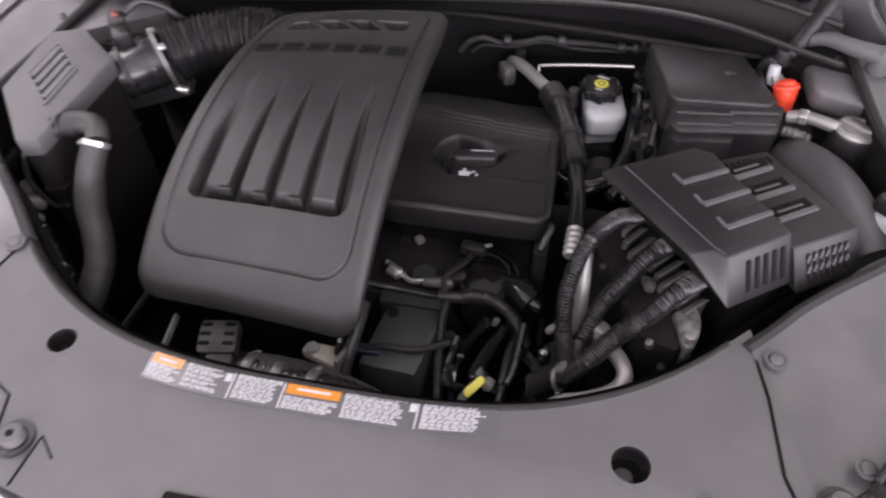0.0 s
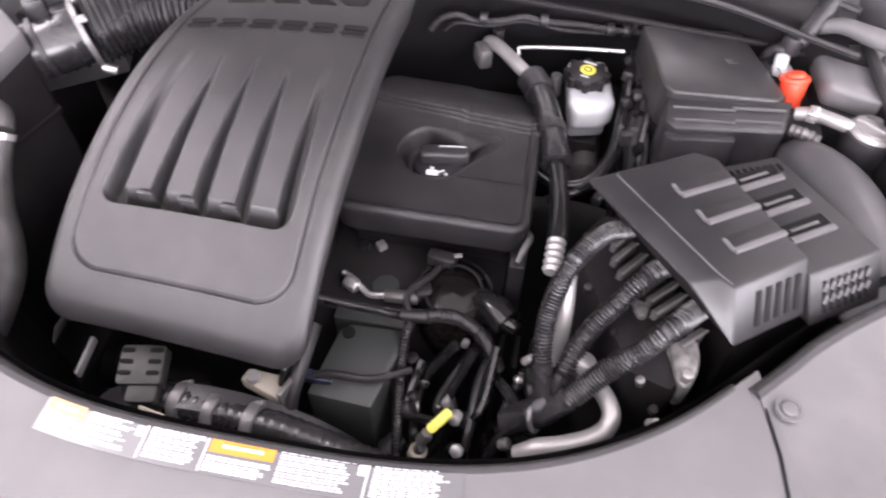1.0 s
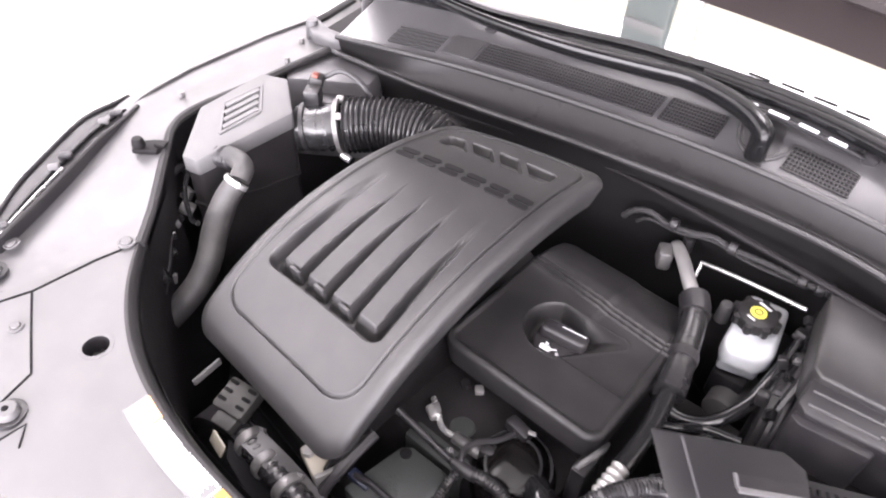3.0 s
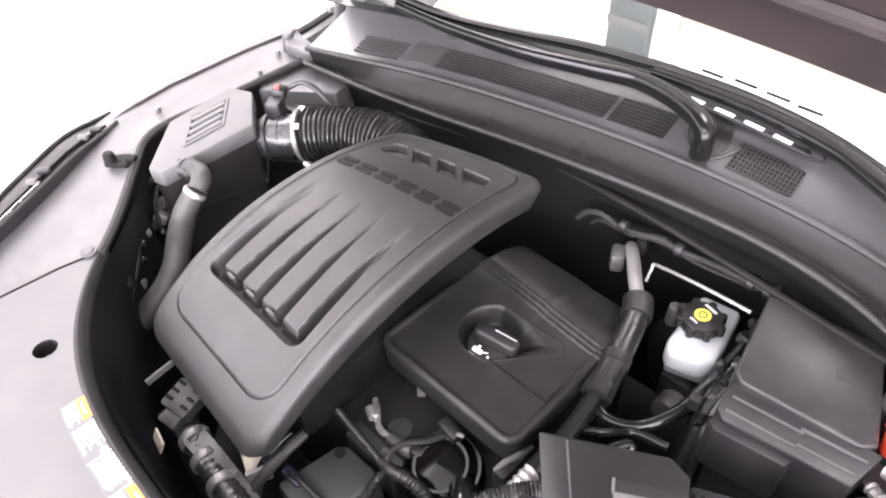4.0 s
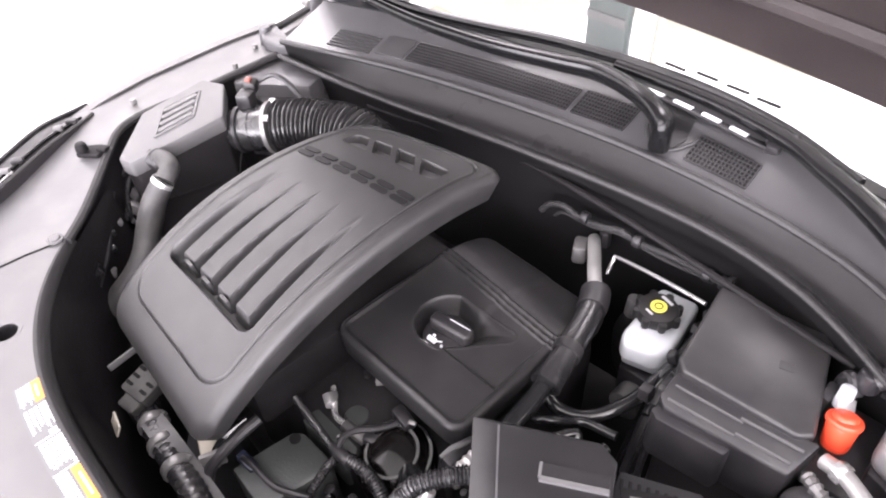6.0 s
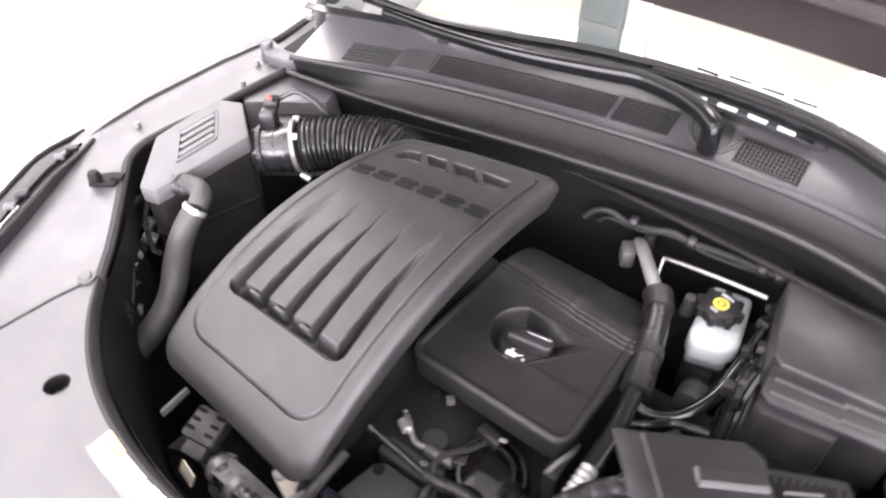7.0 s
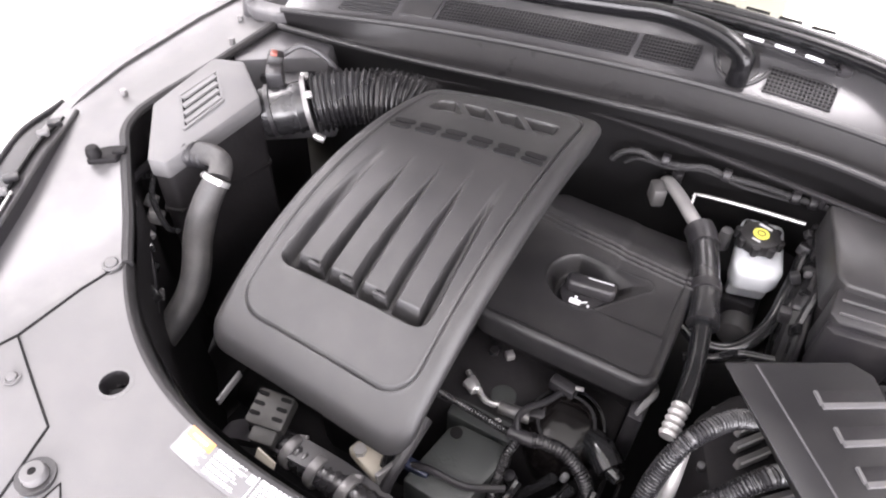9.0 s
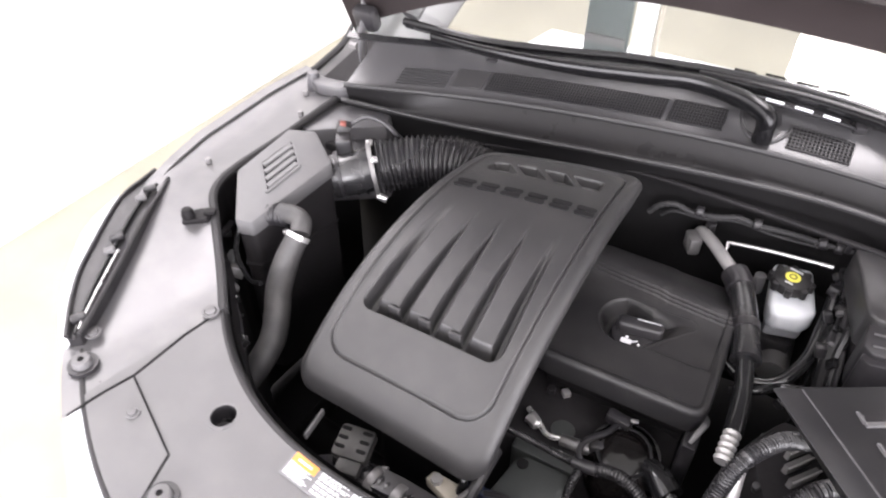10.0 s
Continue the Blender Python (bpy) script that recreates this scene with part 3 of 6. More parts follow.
def cowl():
    t = thing("cowl", (0, 0.8, 0.9), "black plastic windscreen cowl with mesh intake grilles", "cowl")
    X = lambda u: -0.56 + 1.15 * u
    part("front_flange", sheet(80, 8, lambda u, v: (X(u), lip_y(X(u)) + 0.03 * v - 0.004, 0.984 - 0.012 * step01(0.3, 1, v)), 0.004), COWL, t)
    part("bulb_seal", tube([(X(k / 20), lip_y(X(k / 20)) - 0.004, 0.986) for k in range(21)], 0.004, 8, steps=2), COWL, t, "rolled front lip")

    def slope(u, v):
        x = X(u)
        y0, y1 = lip_y(x) + 0.024, wall_y(x)
        return (x, y0 + (y1 - y0) * v, 0.972 + 0.037 * v ** 2.0)
    part("trough", sheet(80, 16, slope, 0.004), TROUGH, t)
    part("ridge", tube([(X(k / 24), wall_y(X(k / 24)) - 0.004, 1.011) for k in range(25)], 0.0055, 8, steps=2), COWL, t)
    part("upper_deck", sheet(80, 8, lambda u, v: deck(X(u), v), 0.004), DECK, t)
    mesh_grille(t, -0.318, -0.012, 0.16, 0.52, 58, 7)
    mesh_grille(t, -0.002, 0.086, 0.16, 0.54, 17, 7)
    mesh_grille(t, 0.188, 0.282, 0.14, 0.52, 16, 6)
    part("pale_patch", sheet(8, 3, lambda u, v: (lambda q: (q[0], q[1], q[2] + 0.002))(deck(-0.38 + 0.055 * u, 0.16 + 0.36 * v)), 0.002), COVER, t, "pale blanked grille section")
    for k in range(6):
        part("louvre_rib", strip([(x, deck(x, 0.13 + 0.06 * k)[1]) for x in (-0.475, -0.43, -0.388)], 0.0025, 0.002, lambda x, y: 1.011 + 0.045 * (0.13 + 0.06 * k)), COWL, t)
    notch = [deck(x, s) for x, s in ((0.098, 0.85), (0.105, 0.55), (0.118, 0.28), (0.14, 0.14), (0.165, 0.16), (0.183, 0.34), (0.188, 0.45))]
    part("notch_lip", tube([(a, b, c + 0.002) for a, b, c in notch], 0.0028, 8, steps=5), COWL, t, "moulded lip round the wiper pivot")
    well = [(0.108, 0.8), (0.112, 0.5), (0.125, 0.26), (0.145, 0.17), (0.165, 0.2), (0.174, 0.38), (0.165, 0.7)]
    part("pivot_well", prism([deck(x, s)[:2] for x, s in well], lambda x, y: 1.0, lambda x, y: 1.0115 + 0.045 * (y - wall_y(x)) / deck_run(x), 0.0), VALVE, t, "dark well round the wiper pivot")
    for x in (-0.42, 0.22):
        part("rivet", rod((x, lip_y(x) + 0.05, 0.976), (x, lip_y(x) + 0.05, 0.982), 0.006, 0.004, 12), BLACK, t)
    return t


cowl()


def bulkhead():
    t = thing("bulkhead", (0, 0.74, 0.4), "dark insulated bulkhead behind the engine", "bulkhead")
    # mat coloured near-black, with the shade under the lip in the colour
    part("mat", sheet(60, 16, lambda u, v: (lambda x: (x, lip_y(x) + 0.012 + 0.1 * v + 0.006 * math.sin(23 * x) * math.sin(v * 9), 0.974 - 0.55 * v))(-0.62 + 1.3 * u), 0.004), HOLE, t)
    part("quilt_rib", tube([(-0.35, lip_y(-0.35) + 0.016, 0.945), (0.0, lip_y(0) + 0.016, 0.948), (0.5, lip_y(0.5) + 0.016, 0.945)], 0.005, 8), DARK, t)
    f = thing("subframe", (0, 0.42, 0), "dark undertray and subframe below the engine", "subframe")
    # undertray coloured near-black to carry the shade of the bay's depth
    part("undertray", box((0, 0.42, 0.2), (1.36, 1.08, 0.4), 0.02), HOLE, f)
    for s in (-1, 1):
        part("side_rail", box((s * 0.5, 0.42, 0.44), (0.09, 1.0, 0.08), 0.01), DARK, f)
    part("cross_member", tube([(-0.5, 0.3, 0.43), (0, 0.26, 0.42), (0.5, 0.3, 0.43)], 0.04, 12), DARK, f)


bulkhead()


def windscreen():
    t = thing("windscreen", (0, 0.95, 1.04), "clear windscreen mirroring the ceiling lights", "windscreen")
    def glass(x, v):
        """v below 0: the flat lower corner that runs out to the cowl; from 0 to 1: the raked pane."""
        low = wall_y(x) + deck_run(x) - 0.003
        main = max(low + 0.004, wall_y(min(x, 0.15)) + 0.122)
        if v < 0:
            return (x, low + (main - low) * (1 + v), 1.053 + 0.006 * (1 + v))
        return (x, main + 0.75 * v, 1.059 + 0.42 * v - 0.03 * x * x * v)

    def glass_z(x, y):
        main = glass(x, 0)[1]
        return 1.057 if y < main else 1.059 + 0.56 * (y - main)
    pane = sheet(40, 12, lambda u, v: glass(-0.62 + 1.4 * u, v), 0.005)
    part("pane", pane, GLASS, t).visible_shadow = False
    part("pane_corner", sheet(30, 2, lambda u, v: glass(0.16 + 0.62 * u, -1 + v * 0.97), 0.004), GLASS, t).visible_shadow = False
    part("frit_band", sheet(60, 2, lambda u, v: (lambda x: (x, wall_y(x) + deck_run(x) - 0.007 + 0.012 * v, 1.0545 + 0.0168 * v * 0.4))(-0.62 + 1.4 * u), 0.002), GLOSS, t, "black ceramic edge band")
    for x, y, z in ((0.086, 0.941, 1.0695), (0.137, 0.9455, 1.07), (0.187, 0.9435, 1.069), (0.235, 0.941, 1.0675)):
        part("frit_dash", box((x, y, z + 0.0022), (0.036, 0.005, 0.0015), 0.0006, turn=(29, 0, -2)), HOLE, t)
    for x, y in ((-0.35, 0.842), (-0.312, 0.8455), (-0.272, 0.85)):
        part("frit_dash", box((x, y + 0.002, 1.0645), (0.024, 0.005, 0.0015), 0.0006, turn=(25, 0, 6)), HOLE, t)
    # the dashboard's pale colour supplies the white glare of the glass above
    single("dashboard", sheet(30, 12, lambda u, v: (-0.5 + 1.08 * u, (lambda x: wall_y(x) + 0.85 * deck_run(x))(-0.5 + 1.08 * u) * (1 - v) + 1.55 * v, 1.0465 - 0.13 * step01(0, 0.12, v) - 0.12 * v), 0.012), CARPET, "dashboard top coloured pale for the white glare in the windscreen", "dashboard")
    # panel and strips added to give the dark and bright bands in the glass
    d = thing("dark_band_panel", (-0.26, 1.29, 0.86), "dark upright panel standing in for a dark band in the glass", "display")
    part("upright_panel", box((-0.262, 1.285, 0.93), (0.105, 0.03, 0.22), 0.008), GLASS_BAND, d)
    part("panel_band", box((-0.262, 1.268, 0.925), (0.1, 0.006, 0.02), 0.002), TANK, d)
    part("bright_edge", box((-0.18, 1.295, 0.93), (0.05, 0.02, 0.22), 0.006), WALL, d, "white strip standing in for the bright band beside it")
    part("edge_strip", box((-0.148, 1.3, 0.93), (0.01, 0.02, 0.22), 0.003), TAN, d, "tan edging strip")
    return t


windscreen()


def wiper(pts, blade, label):
    t = thing("wiper", pts[0], label, "wiper", "windscreen wipers")
    part("pivot_cap", rod((pts[0][0], pts[0][1], pts[0][2] - 0.028), (pts[0][0], pts[0][1], pts[0][2] + 0.012), 0.016, 0.014, 20, 0.003), ARM, t)
    part("arm", tube(pts, lambda s: 0.0225 - 0.0105 * s, 14, flat=0.7), ARM, t)
    part("joint", rod(Vector(pts[4]) - Vector((0.008, 0, 0)), Vector(pts[4]) + Vector((0.004, 0, 0)), 0.0135, None, 12, 0.002), ARM, t)
    part("blade", tube(blade, 0.0075, 8), ARM, t)
    part("rubber", tube([(x, y + 0.006, z - 0.011) for x, y, z in blade], 0.004, 6), RUBBER, t)
    return t


wiper([(0.15, 0.815, 1.047), (0.146, 0.817, 1.062), (0.118, 0.829, 1.071), (0.072, 0.843, 1.074), (0.012, 0.848, 1.075), (-0.055, 0.832, 1.074), (-0.178, 0.805, 1.072), (-0.32, 0.788, 1.073), (-0.45, 0.788, 1.075)],
      [(0.03, 0.895, 1.082), (-0.1, 0.872, 1.082), (-0.22, 0.838, 1.081), (-0.36, 0.805, 1.082), (-0.52, 0.8, 1.086)], "gloss black windscreen wiper parked on the cowl")
wiper([(0.535, 0.745, 1.05), (0.5, 0.765, 1.06), (0.423, 0.813, 1.066), (0.36, 0.846, 1.068), (0.303, 0.871, 1.07), (0.2, 0.889, 1.072), (0.1, 0.89, 1.074), (0.02, 0.886, 1.075)],
      [(0.008, 0.893, 1.082), (0.084, 0.898, 1.082), (0.145, 0.901, 1.081), (0.216, 0.897, 1.079), (0.3, 0.882, 1.076), (0.4, 0.842, 1.073)], "gloss black wiper lying low along the glass")


def nozzle(x, y, z):
    t = thing("washer_nozzle", (x, y, z), "small black washer nozzle on the cowl", "nozzle", "washer nozzles")
    part("body", box((x, y, z + 0.002), (0.022, 0.024, 0.018), 0.006, turn=(20, 0, 10)), BLACK, t)
    part("jet", rod((x, y + 0.008, z + 0.008), (x, y + 0.016, z + 0.01), 0.004, None, 8), VALVE, t)


nozzle(0.28, 0.878, 1.05)
nozzle(-0.338, 0.818, 1.042)
hose = thing("washer_hose", (0.18, 0.89, 1.055), "slotted black strip with pale gaps along the cowl", "trim strip")
run = [(0.075, 0.866, 1.064), (0.126, 0.865, 1.064), (0.172, 0.864, 1.063), (0.216, 0.862, 1.061), (0.256, 0.861, 1.058), (0.272, 0.868, 1.053)]
part("strip", tube(run, 0.0085, 10, flat=0.45), RUBBER, hose)
for a, b in zip(run[:4], run[1:5]):
    a, b = Vector(a), Vector(b)
    lift = Vector((0, -0.001, 0.0042))
    part("gap", tube([a.lerp(b, 0.2) + lift, a.lerp(b, 0.5) + lift, a.lerp(b, 0.82) + lift], 0.0052, 10, flat=0.4), WHITE, hose, "pale gap in the strip")


def bonnet():
    t = thing("bonnet", (0, 0.78, 1.1), "open dark bonnet raised over the bay", "bonnet")

    def fn(u, v):
        x = -0.66 + 1.32 * u
        return (x * (1 - 0.12 * v), 0.822 - 0.5 * v, 1.222 - (0.38 if x < 0 else 0.12) * x * x + 0.95 * v)
    part("outer_skin", sheet(40, 12, lambda u, v: (lambda q: (q[0], q[1] + 0.03, q[2] + 0.03))(fn(u, v)), 0.004), PAINT, t)
    part("inner_panel", sheet(40, 12, fn, 0.02), FELT, t, "dark brown-black inner bonnet sheet")
    part("hem", tube([fn(k / 24, 0.012) for k in range(25)], 0.009, 8, steps=2), FELT, t, "folded rear edge of the bonnet")
    part("stiffener", tube([(lambda q: (q[0], q[1] - 0.012, q[2] - 0.004))(fn(0.08 + 0.84 * k / 20, 0.075)) for k in range(21)], 0.012, 8, steps=2), FELT, t)
    part("liner", sheet(30, 8, lambda u, v: (lambda q: (q[0], q[1] - 0.02, q[2] - 0.015))(fn(0.14 + 0.72 * u, 0.2 + 0.7 * v)), 0.01), SEAL, t, "black sound-deadening liner")
    for s in (-1, 1):
        h = part("hinge", tube([(s * 0.578, 0.745, 0.965), (s * 0.585, 0.75, 1.0), (s * 0.598, 0.765, 1.04), (s * 0.606, 0.79, 1.08), (s * 0.615, 0.805, 1.12)], lambda q: 0.009 + 0.007 * math.sin(q * 3.1), 10, flat=0.4), TANK, t, "dark steel bonnet hinge")
        part("bolt", rod((s * 0.596, 0.745, 1.04), (s * 0.612, 0.745, 1.04), 0.007, None, 6), ALUDIM, h)
        part("prop_pin", tube([(s * 0.56, 0.735, 0.985), (s * 0.572, 0.742, 1.0), (s * 0.59, 0.75, 1.005)], 0.003, 8), ALUDIM, h)
        part("hinge_cover", prism([(-0.05, 0.065), (-0.01, 0.075), (0.015, 0.06), (0.04, 0.02), (0.085, -0.03), (0.08, -0.06), (-0.02, -0.03)], -0.02, 0.02, 0.01, None, 3, pose(0.6, 0.75, 1.0, 90, 0, 0)) if s > 0 else box((-0.6, 0.79, 1.08), (0.05, 0.03, 0.05), 0.01, turn=(20, 0, 0)), BLACK, h, "black plastic hinge cover")
    return t


bonnet()


def strut_tower(side):
    t = thing("strut_tower", (side * 0.6, 0.62, 0.9), "grey painted strut tower top beside the cowl", "strut tower", "strut towers")
    if side < 0:
        pts = [(-0.575, 0.54), (-0.455, 0.628), (-0.475, 0.68), (-0.52, 0.705), (-0.61, 0.69), (-0.62, 0.58)]
        part("top_plate", prism(pts, 0.80, 0.966, 0.006), TANK, t)
    else:
        pts = [(0.558, 0.6), (0.645, 0.567), (0.662, 0.62), (0.65, 0.71), (0.555, 0.69)]
        part("top_plate", prism(pts, 0.925, lambda x, y: 0.964 + 0.008 * math.sin((x - 0.56) * 30), 0.012, None, 4), TOWER, t)
        part("side_band", prism([(x + 0.004, y - 0.008) for x, y in pts], 0.78, 0.93, 0.004), BLACK, t)
    part("shelf", box((side * 0.52, 0.62, 0.93 if side < 0 else 0.9), (0.1, 0.12, 0.02), 0.006), BLACK, t)
    for a, b in ((0.6, 0.565), (0.615, 0.665)) if side < 0 else ((0.585, 0.675), (0.62, 0.672)):
        z = 0.978 if side < 0 else 0.955
        part("bolt", rod((side * a, b, z - 0.02), (side * a, b, z + 0.008), 0.006, 0.005, 6), ALUDIM, t)
    part("gusset", sheet(8, 8, lambda u, v: (side * (0.535 + 0.14 * u - 0.01 * v), 0.675 + 0.22 * v, 0.955 + 0.04 * v), 0.006), DARK, t, "dark sheet closing the corner under the cowl")
    c = thing("scuttle_corner", (side * 0.62, 0.9, 0.97), "dark painted body corner at the windscreen's foot", "body corner", "scuttle corners")

    def corner(u, v):
        y = 0.7 + 0.75 * v
        rise = 0.5 * max(0.0, y - 0.84)
        return (side * (0.53 + (0.19 if side < 0 else 0.165) * u - 0.05 * v), y, 0.962 + rise + 0.035 * step01(0.6, 1.0, u) * step01(0.0, 0.3, v) - 0.02 * math.sin(u * 3.1) * (1 - v))
    part("panel", sheet(14, 24, corner, 0.004), PAINT, c)
    part("edge", tube([corner(0.97, k / 16) for k in range(17)], 0.008, 8, steps=2), SEAL, c)
    part("pillar_trim", tube([(side * 0.57, 0.9, 1.05), (side * 0.56, 1.1, 1.17), (side * 0.53, 1.5, 1.4)], 0.02, 10, flat=0.5), TANK, c, "grey windscreen pillar trim")


strut_tower(-1)
strut_tower(1)


def corner_horn():
    t = thing("wing_corner_horn", (0.6, 0.66, 0.97), "pale grey rounded trim horn at the cowl's end", "trim", "cowl horns")
    part("arm", tube([(0.55, 0.69, 0.985), (0.572, 0.678, 0.998), (0.605, 0.656, 1.0), (0.638, 0.64, 1.0)], lambda s: 0.009 + 0.005 * s, 12), PANEL, t)
    part("knuckle", rod((0.638, 0.64, 0.975), (0.638, 0.64, 1.012), 0.016, 0.012, 16, 0.005), PANEL, t)
    t = thing("wing_corner_horn", (-0.6, 0.66, 0.97), "pale grey rounded trim horn at the cowl's end", "trim", "cowl horns")
    ear = [(-0.655, 0.66), (-0.62, 0.643), (-0.575, 0.648), (-0.53, 0.685), (-0.495, 0.712), (-0.505, 0.728), (-0.545, 0.716), (-0.585, 0.682), (-0.62, 0.678), (-0.65, 0.68)]
    part("arm", prism(ear, 0.975, 0.999, 0.006, None, 3), TANK, t)
    part("knuckle", rod((-0.648, 0.667, 0.97), (-0.648, 0.667, 1.008), 0.015, 0.011, 16, 0.005), TANK, t)
    s = thing("wing_seal", (0.66, 0.6, 0.97), "black rubber seal along the wing's edge", "seal")
    NOW[0] = 1
    part("strip", tube([(lambda p: (p.x, p.y, p.z + 0.006))(out_edge(0.62 + 0.38 * k / 10)) for k in range(11)], 0.009, 8, steps=2), SEAL, s)


corner_horn()

# ---- the engine ----
BLUE = material("dark blue plastic", (0.012, 0.016, 0.035), 0.35)
CASE = material("grey-green cast case", (0.034, 0.037, 0.036), 0.5, grain=0.4, grain_size=300, patch=0.2)
COVER_TOP = [(0.10, 0.888), (0.115, 0.898), (0.16, 0.933), (0.22, 0.969), (0.3, 0.999), (0.4, 1.023), (0.48, 1.032), (0.56, 1.03), (0.62, 1.022), (0.67, 1.012)]
CY, CZ = [a for a, b in COVER_TOP], [b for a, b in COVER_TOP]
CFIT = np.polyfit(CY, CZ, 5)


def cover_z(y):
    return float(np.polyval(CFIT, y))


def heightfield(cx, hx, y0, y1, r, top, floor_z, nx, ny, roll=0.014, plan=None, under=0.0):
    """A moulded lid: a fine relief top(x, y, gap) in a rectangle with round corners, its edge rolled over into a skirt down to floor_z."""
    own = bmesh.new()
    rows = []
    for j in range(ny + 1):
        v = j / ny
        y = y0 + (y1 - y0) * v
        d = max(0.0, r - min(y - y0, y1 - y))
        hw = hx - (r - math.sqrt(max(0.0, r * r - d * d)))
        mid = cx(y) if callable(cx) else cx
        row = []
        for i in range(nx + 1):
            x = mid + hw * (2 * i / nx - 1)
            gap = -box_gap(x, y, mid, (y0 + y1) / 2, hx, (y1 - y0) / 2, r)
            e = max(0.0, 1 - gap / roll)
            px, py = plan(x, y) if plan else (x, y)
            row.append(own.verts.new((px, py, top(x - mid, y, gap) - roll * (1 - math.sqrt(max(0.0, 1 - e * e))))))
        rows.append(row)
    for a, b in zip(rows, rows[1:]):
        for i in range(nx):
            own.faces.new((a[i], a[i + 1], b[i + 1], b[i]))
    rim = rows[0] + [q[-1] for q in rows[1:-1]] + rows[-1][::-1] + [q[0] for q in rows[-2:0:-1]]
    cen = sum((v.co for v in rim), Vector()) / len(rim)
    low = [own.verts.new((v.co.x + (cen.x - v.co.x) * under, v.co.y + (cen.y - v.co.y) * under, min(v.co.z - 0.01, floor_z(v.co.y) if callable(floor_z) else floor_z))) for v in rim]
    for k in range(len(rim)):
        own.faces.new((rim[k], low[k], low[(k + 1) % len(low)], rim[(k + 1) % len(rim)]))
    return own


FLUTES = (-0.064, -0.021, 0.022, 0.065)
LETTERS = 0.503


def cover_plan(x, y):
    """The lid's plan: a rectangle of 0.271 by 0.563 m laid out askew, wider in front."""
    s, v = (x / 0.1355 + 1) / 2, (y - 0.105) / 0.563
    left, right = Vector((-0.289 + 0.058 * v, 0.138 + 0.452 * v)), Vector((0.005 + 0.014 * v + 0.012 * v * (1 - v), 0.119 + 0.525 * v))
    p = left.lerp(right, s)
    return p.x, p.y


def on_cover(bm):
    """Lays a piece that was built on the lid's rectangle into its place."""
    for v in bm.verts:
        v.co.x, v.co.y = cover_plan(v.co.x, v.co.y)
    return bm


def cover_relief(x, y, gap):
    z = cover_z(y) - 0.006 * (x / 0.137) ** 2
    # a fine groove that runs round the lid, a thumb's width from its edge
    g = abs(box_gap(x, y, 0.0, 0.399, 0.1125, 0.249, 0.036))
    z -= 0.0036 * max(0.0, 1 - g / 0.0019) - 0.0006 * max(0.0, 1 - abs(g - 0.0035) / 0.0015)
    # the recess with four flutes, deep in front and fading out behind
    fade = 1 - step01(0.25, 0.452, y)
    half = 0.0935 - 0.05 * max(0, y - 0.25)
    g = box_gap(x, y, 0.0, 0.343, half, 0.12, 0.014)
    if g < 0.004 and fade > 0:
        into = 1 - step01(-0.004, 0.004, g)
        k = half / 0.0935
        near = min(FLUTES, key=lambda f: abs(f * k - x))
        d = x - near * k
        w = (0.0165 + 0.005 * (1 - fade)) * k
        # each flute is steep on one flank and rounded on the other
        flute = step01(-w - 0.002, -w + 0.006, d) * (1 - step01(w - 0.0015, w + 0.0025, d)) * step01(0.2335, 0.241, y)
        z -= 0.026 * fade * into * (1 - 0.93 * flute)
    # the slot behind the lettering with its four louvres
    g = box_gap(x, y, 0.0, 0.583, 0.0865, 0.0165, 0.008)
    if g < 0.003:
        into = 1 - step01(-0.003, 0.003, g)
        bar = min(abs(x - b + 0.8 * (y - 0.583)) for b in (-0.045, 0.0, 0.045))
        z -= into * 0.016 * step01(0.0055, 0.0085, bar)
    return z


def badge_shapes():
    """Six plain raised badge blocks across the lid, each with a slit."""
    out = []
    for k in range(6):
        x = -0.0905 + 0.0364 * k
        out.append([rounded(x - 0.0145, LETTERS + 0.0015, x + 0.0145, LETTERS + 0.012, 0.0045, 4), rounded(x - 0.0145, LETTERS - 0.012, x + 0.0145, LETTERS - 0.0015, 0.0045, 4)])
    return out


def engine_cover():
    t = thing("engine_cover", (-0.15, 0.39, 0.86), "large dark grey plastic engine cover with fluted top", "engine cover")
    part("lid", heightfield(0.0, 0.1355, 0.105, 0.668, 0.03, cover_relief, lambda y: cover_z(min(0.66, max(0.11, y))) - 0.052, 290, 500, 0.014, cover_plan, 0.05), COVER, t)
    z = lambda a, b: cover_relief(a, b, 0.05)
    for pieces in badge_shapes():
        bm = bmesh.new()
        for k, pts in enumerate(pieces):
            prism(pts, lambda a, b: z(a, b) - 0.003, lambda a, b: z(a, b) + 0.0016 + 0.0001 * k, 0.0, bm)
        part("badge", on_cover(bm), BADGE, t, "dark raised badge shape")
    inset = lambda x, y: cover_z(y) - 0.006 * (x / 0.137) ** 2 - 0.0095 + 0.3 * (0.583 - y)
    part("slot_floor", on_cover(prism(rounded(-0.082, 0.569, 0.082, 0.5975, 0.006), lambda x, y: inset(x, y) - 0.004, inset)), PANEL, t, "paler floor of the rear slot")
    for f in FLUTES[:3]:
        x = f + 0.0125
        part("rib_stop", on_cover(box((x, 0.2355, cover_z(0.236) - 0.0125), (0.0165, 0.0055, 0.0255), 0.001, turn=(8, 0, 0))), COVER, t)
    return t


engine_cover()


def teardrop(x, y):
    """Distance to the filler's bowl: a round pan whose rim runs out to a point at the side."""
    a, b = Vector((0.077, 0.464)), Vector((0.15, 0.5))
    p = Vector((x, y))
    f = min(1.0, max(0.0, (p - a).dot(b - a) / (b - a).length_squared))
    return (p - a.lerp(b, f)).length - (0.048 - 0.038 * f), f


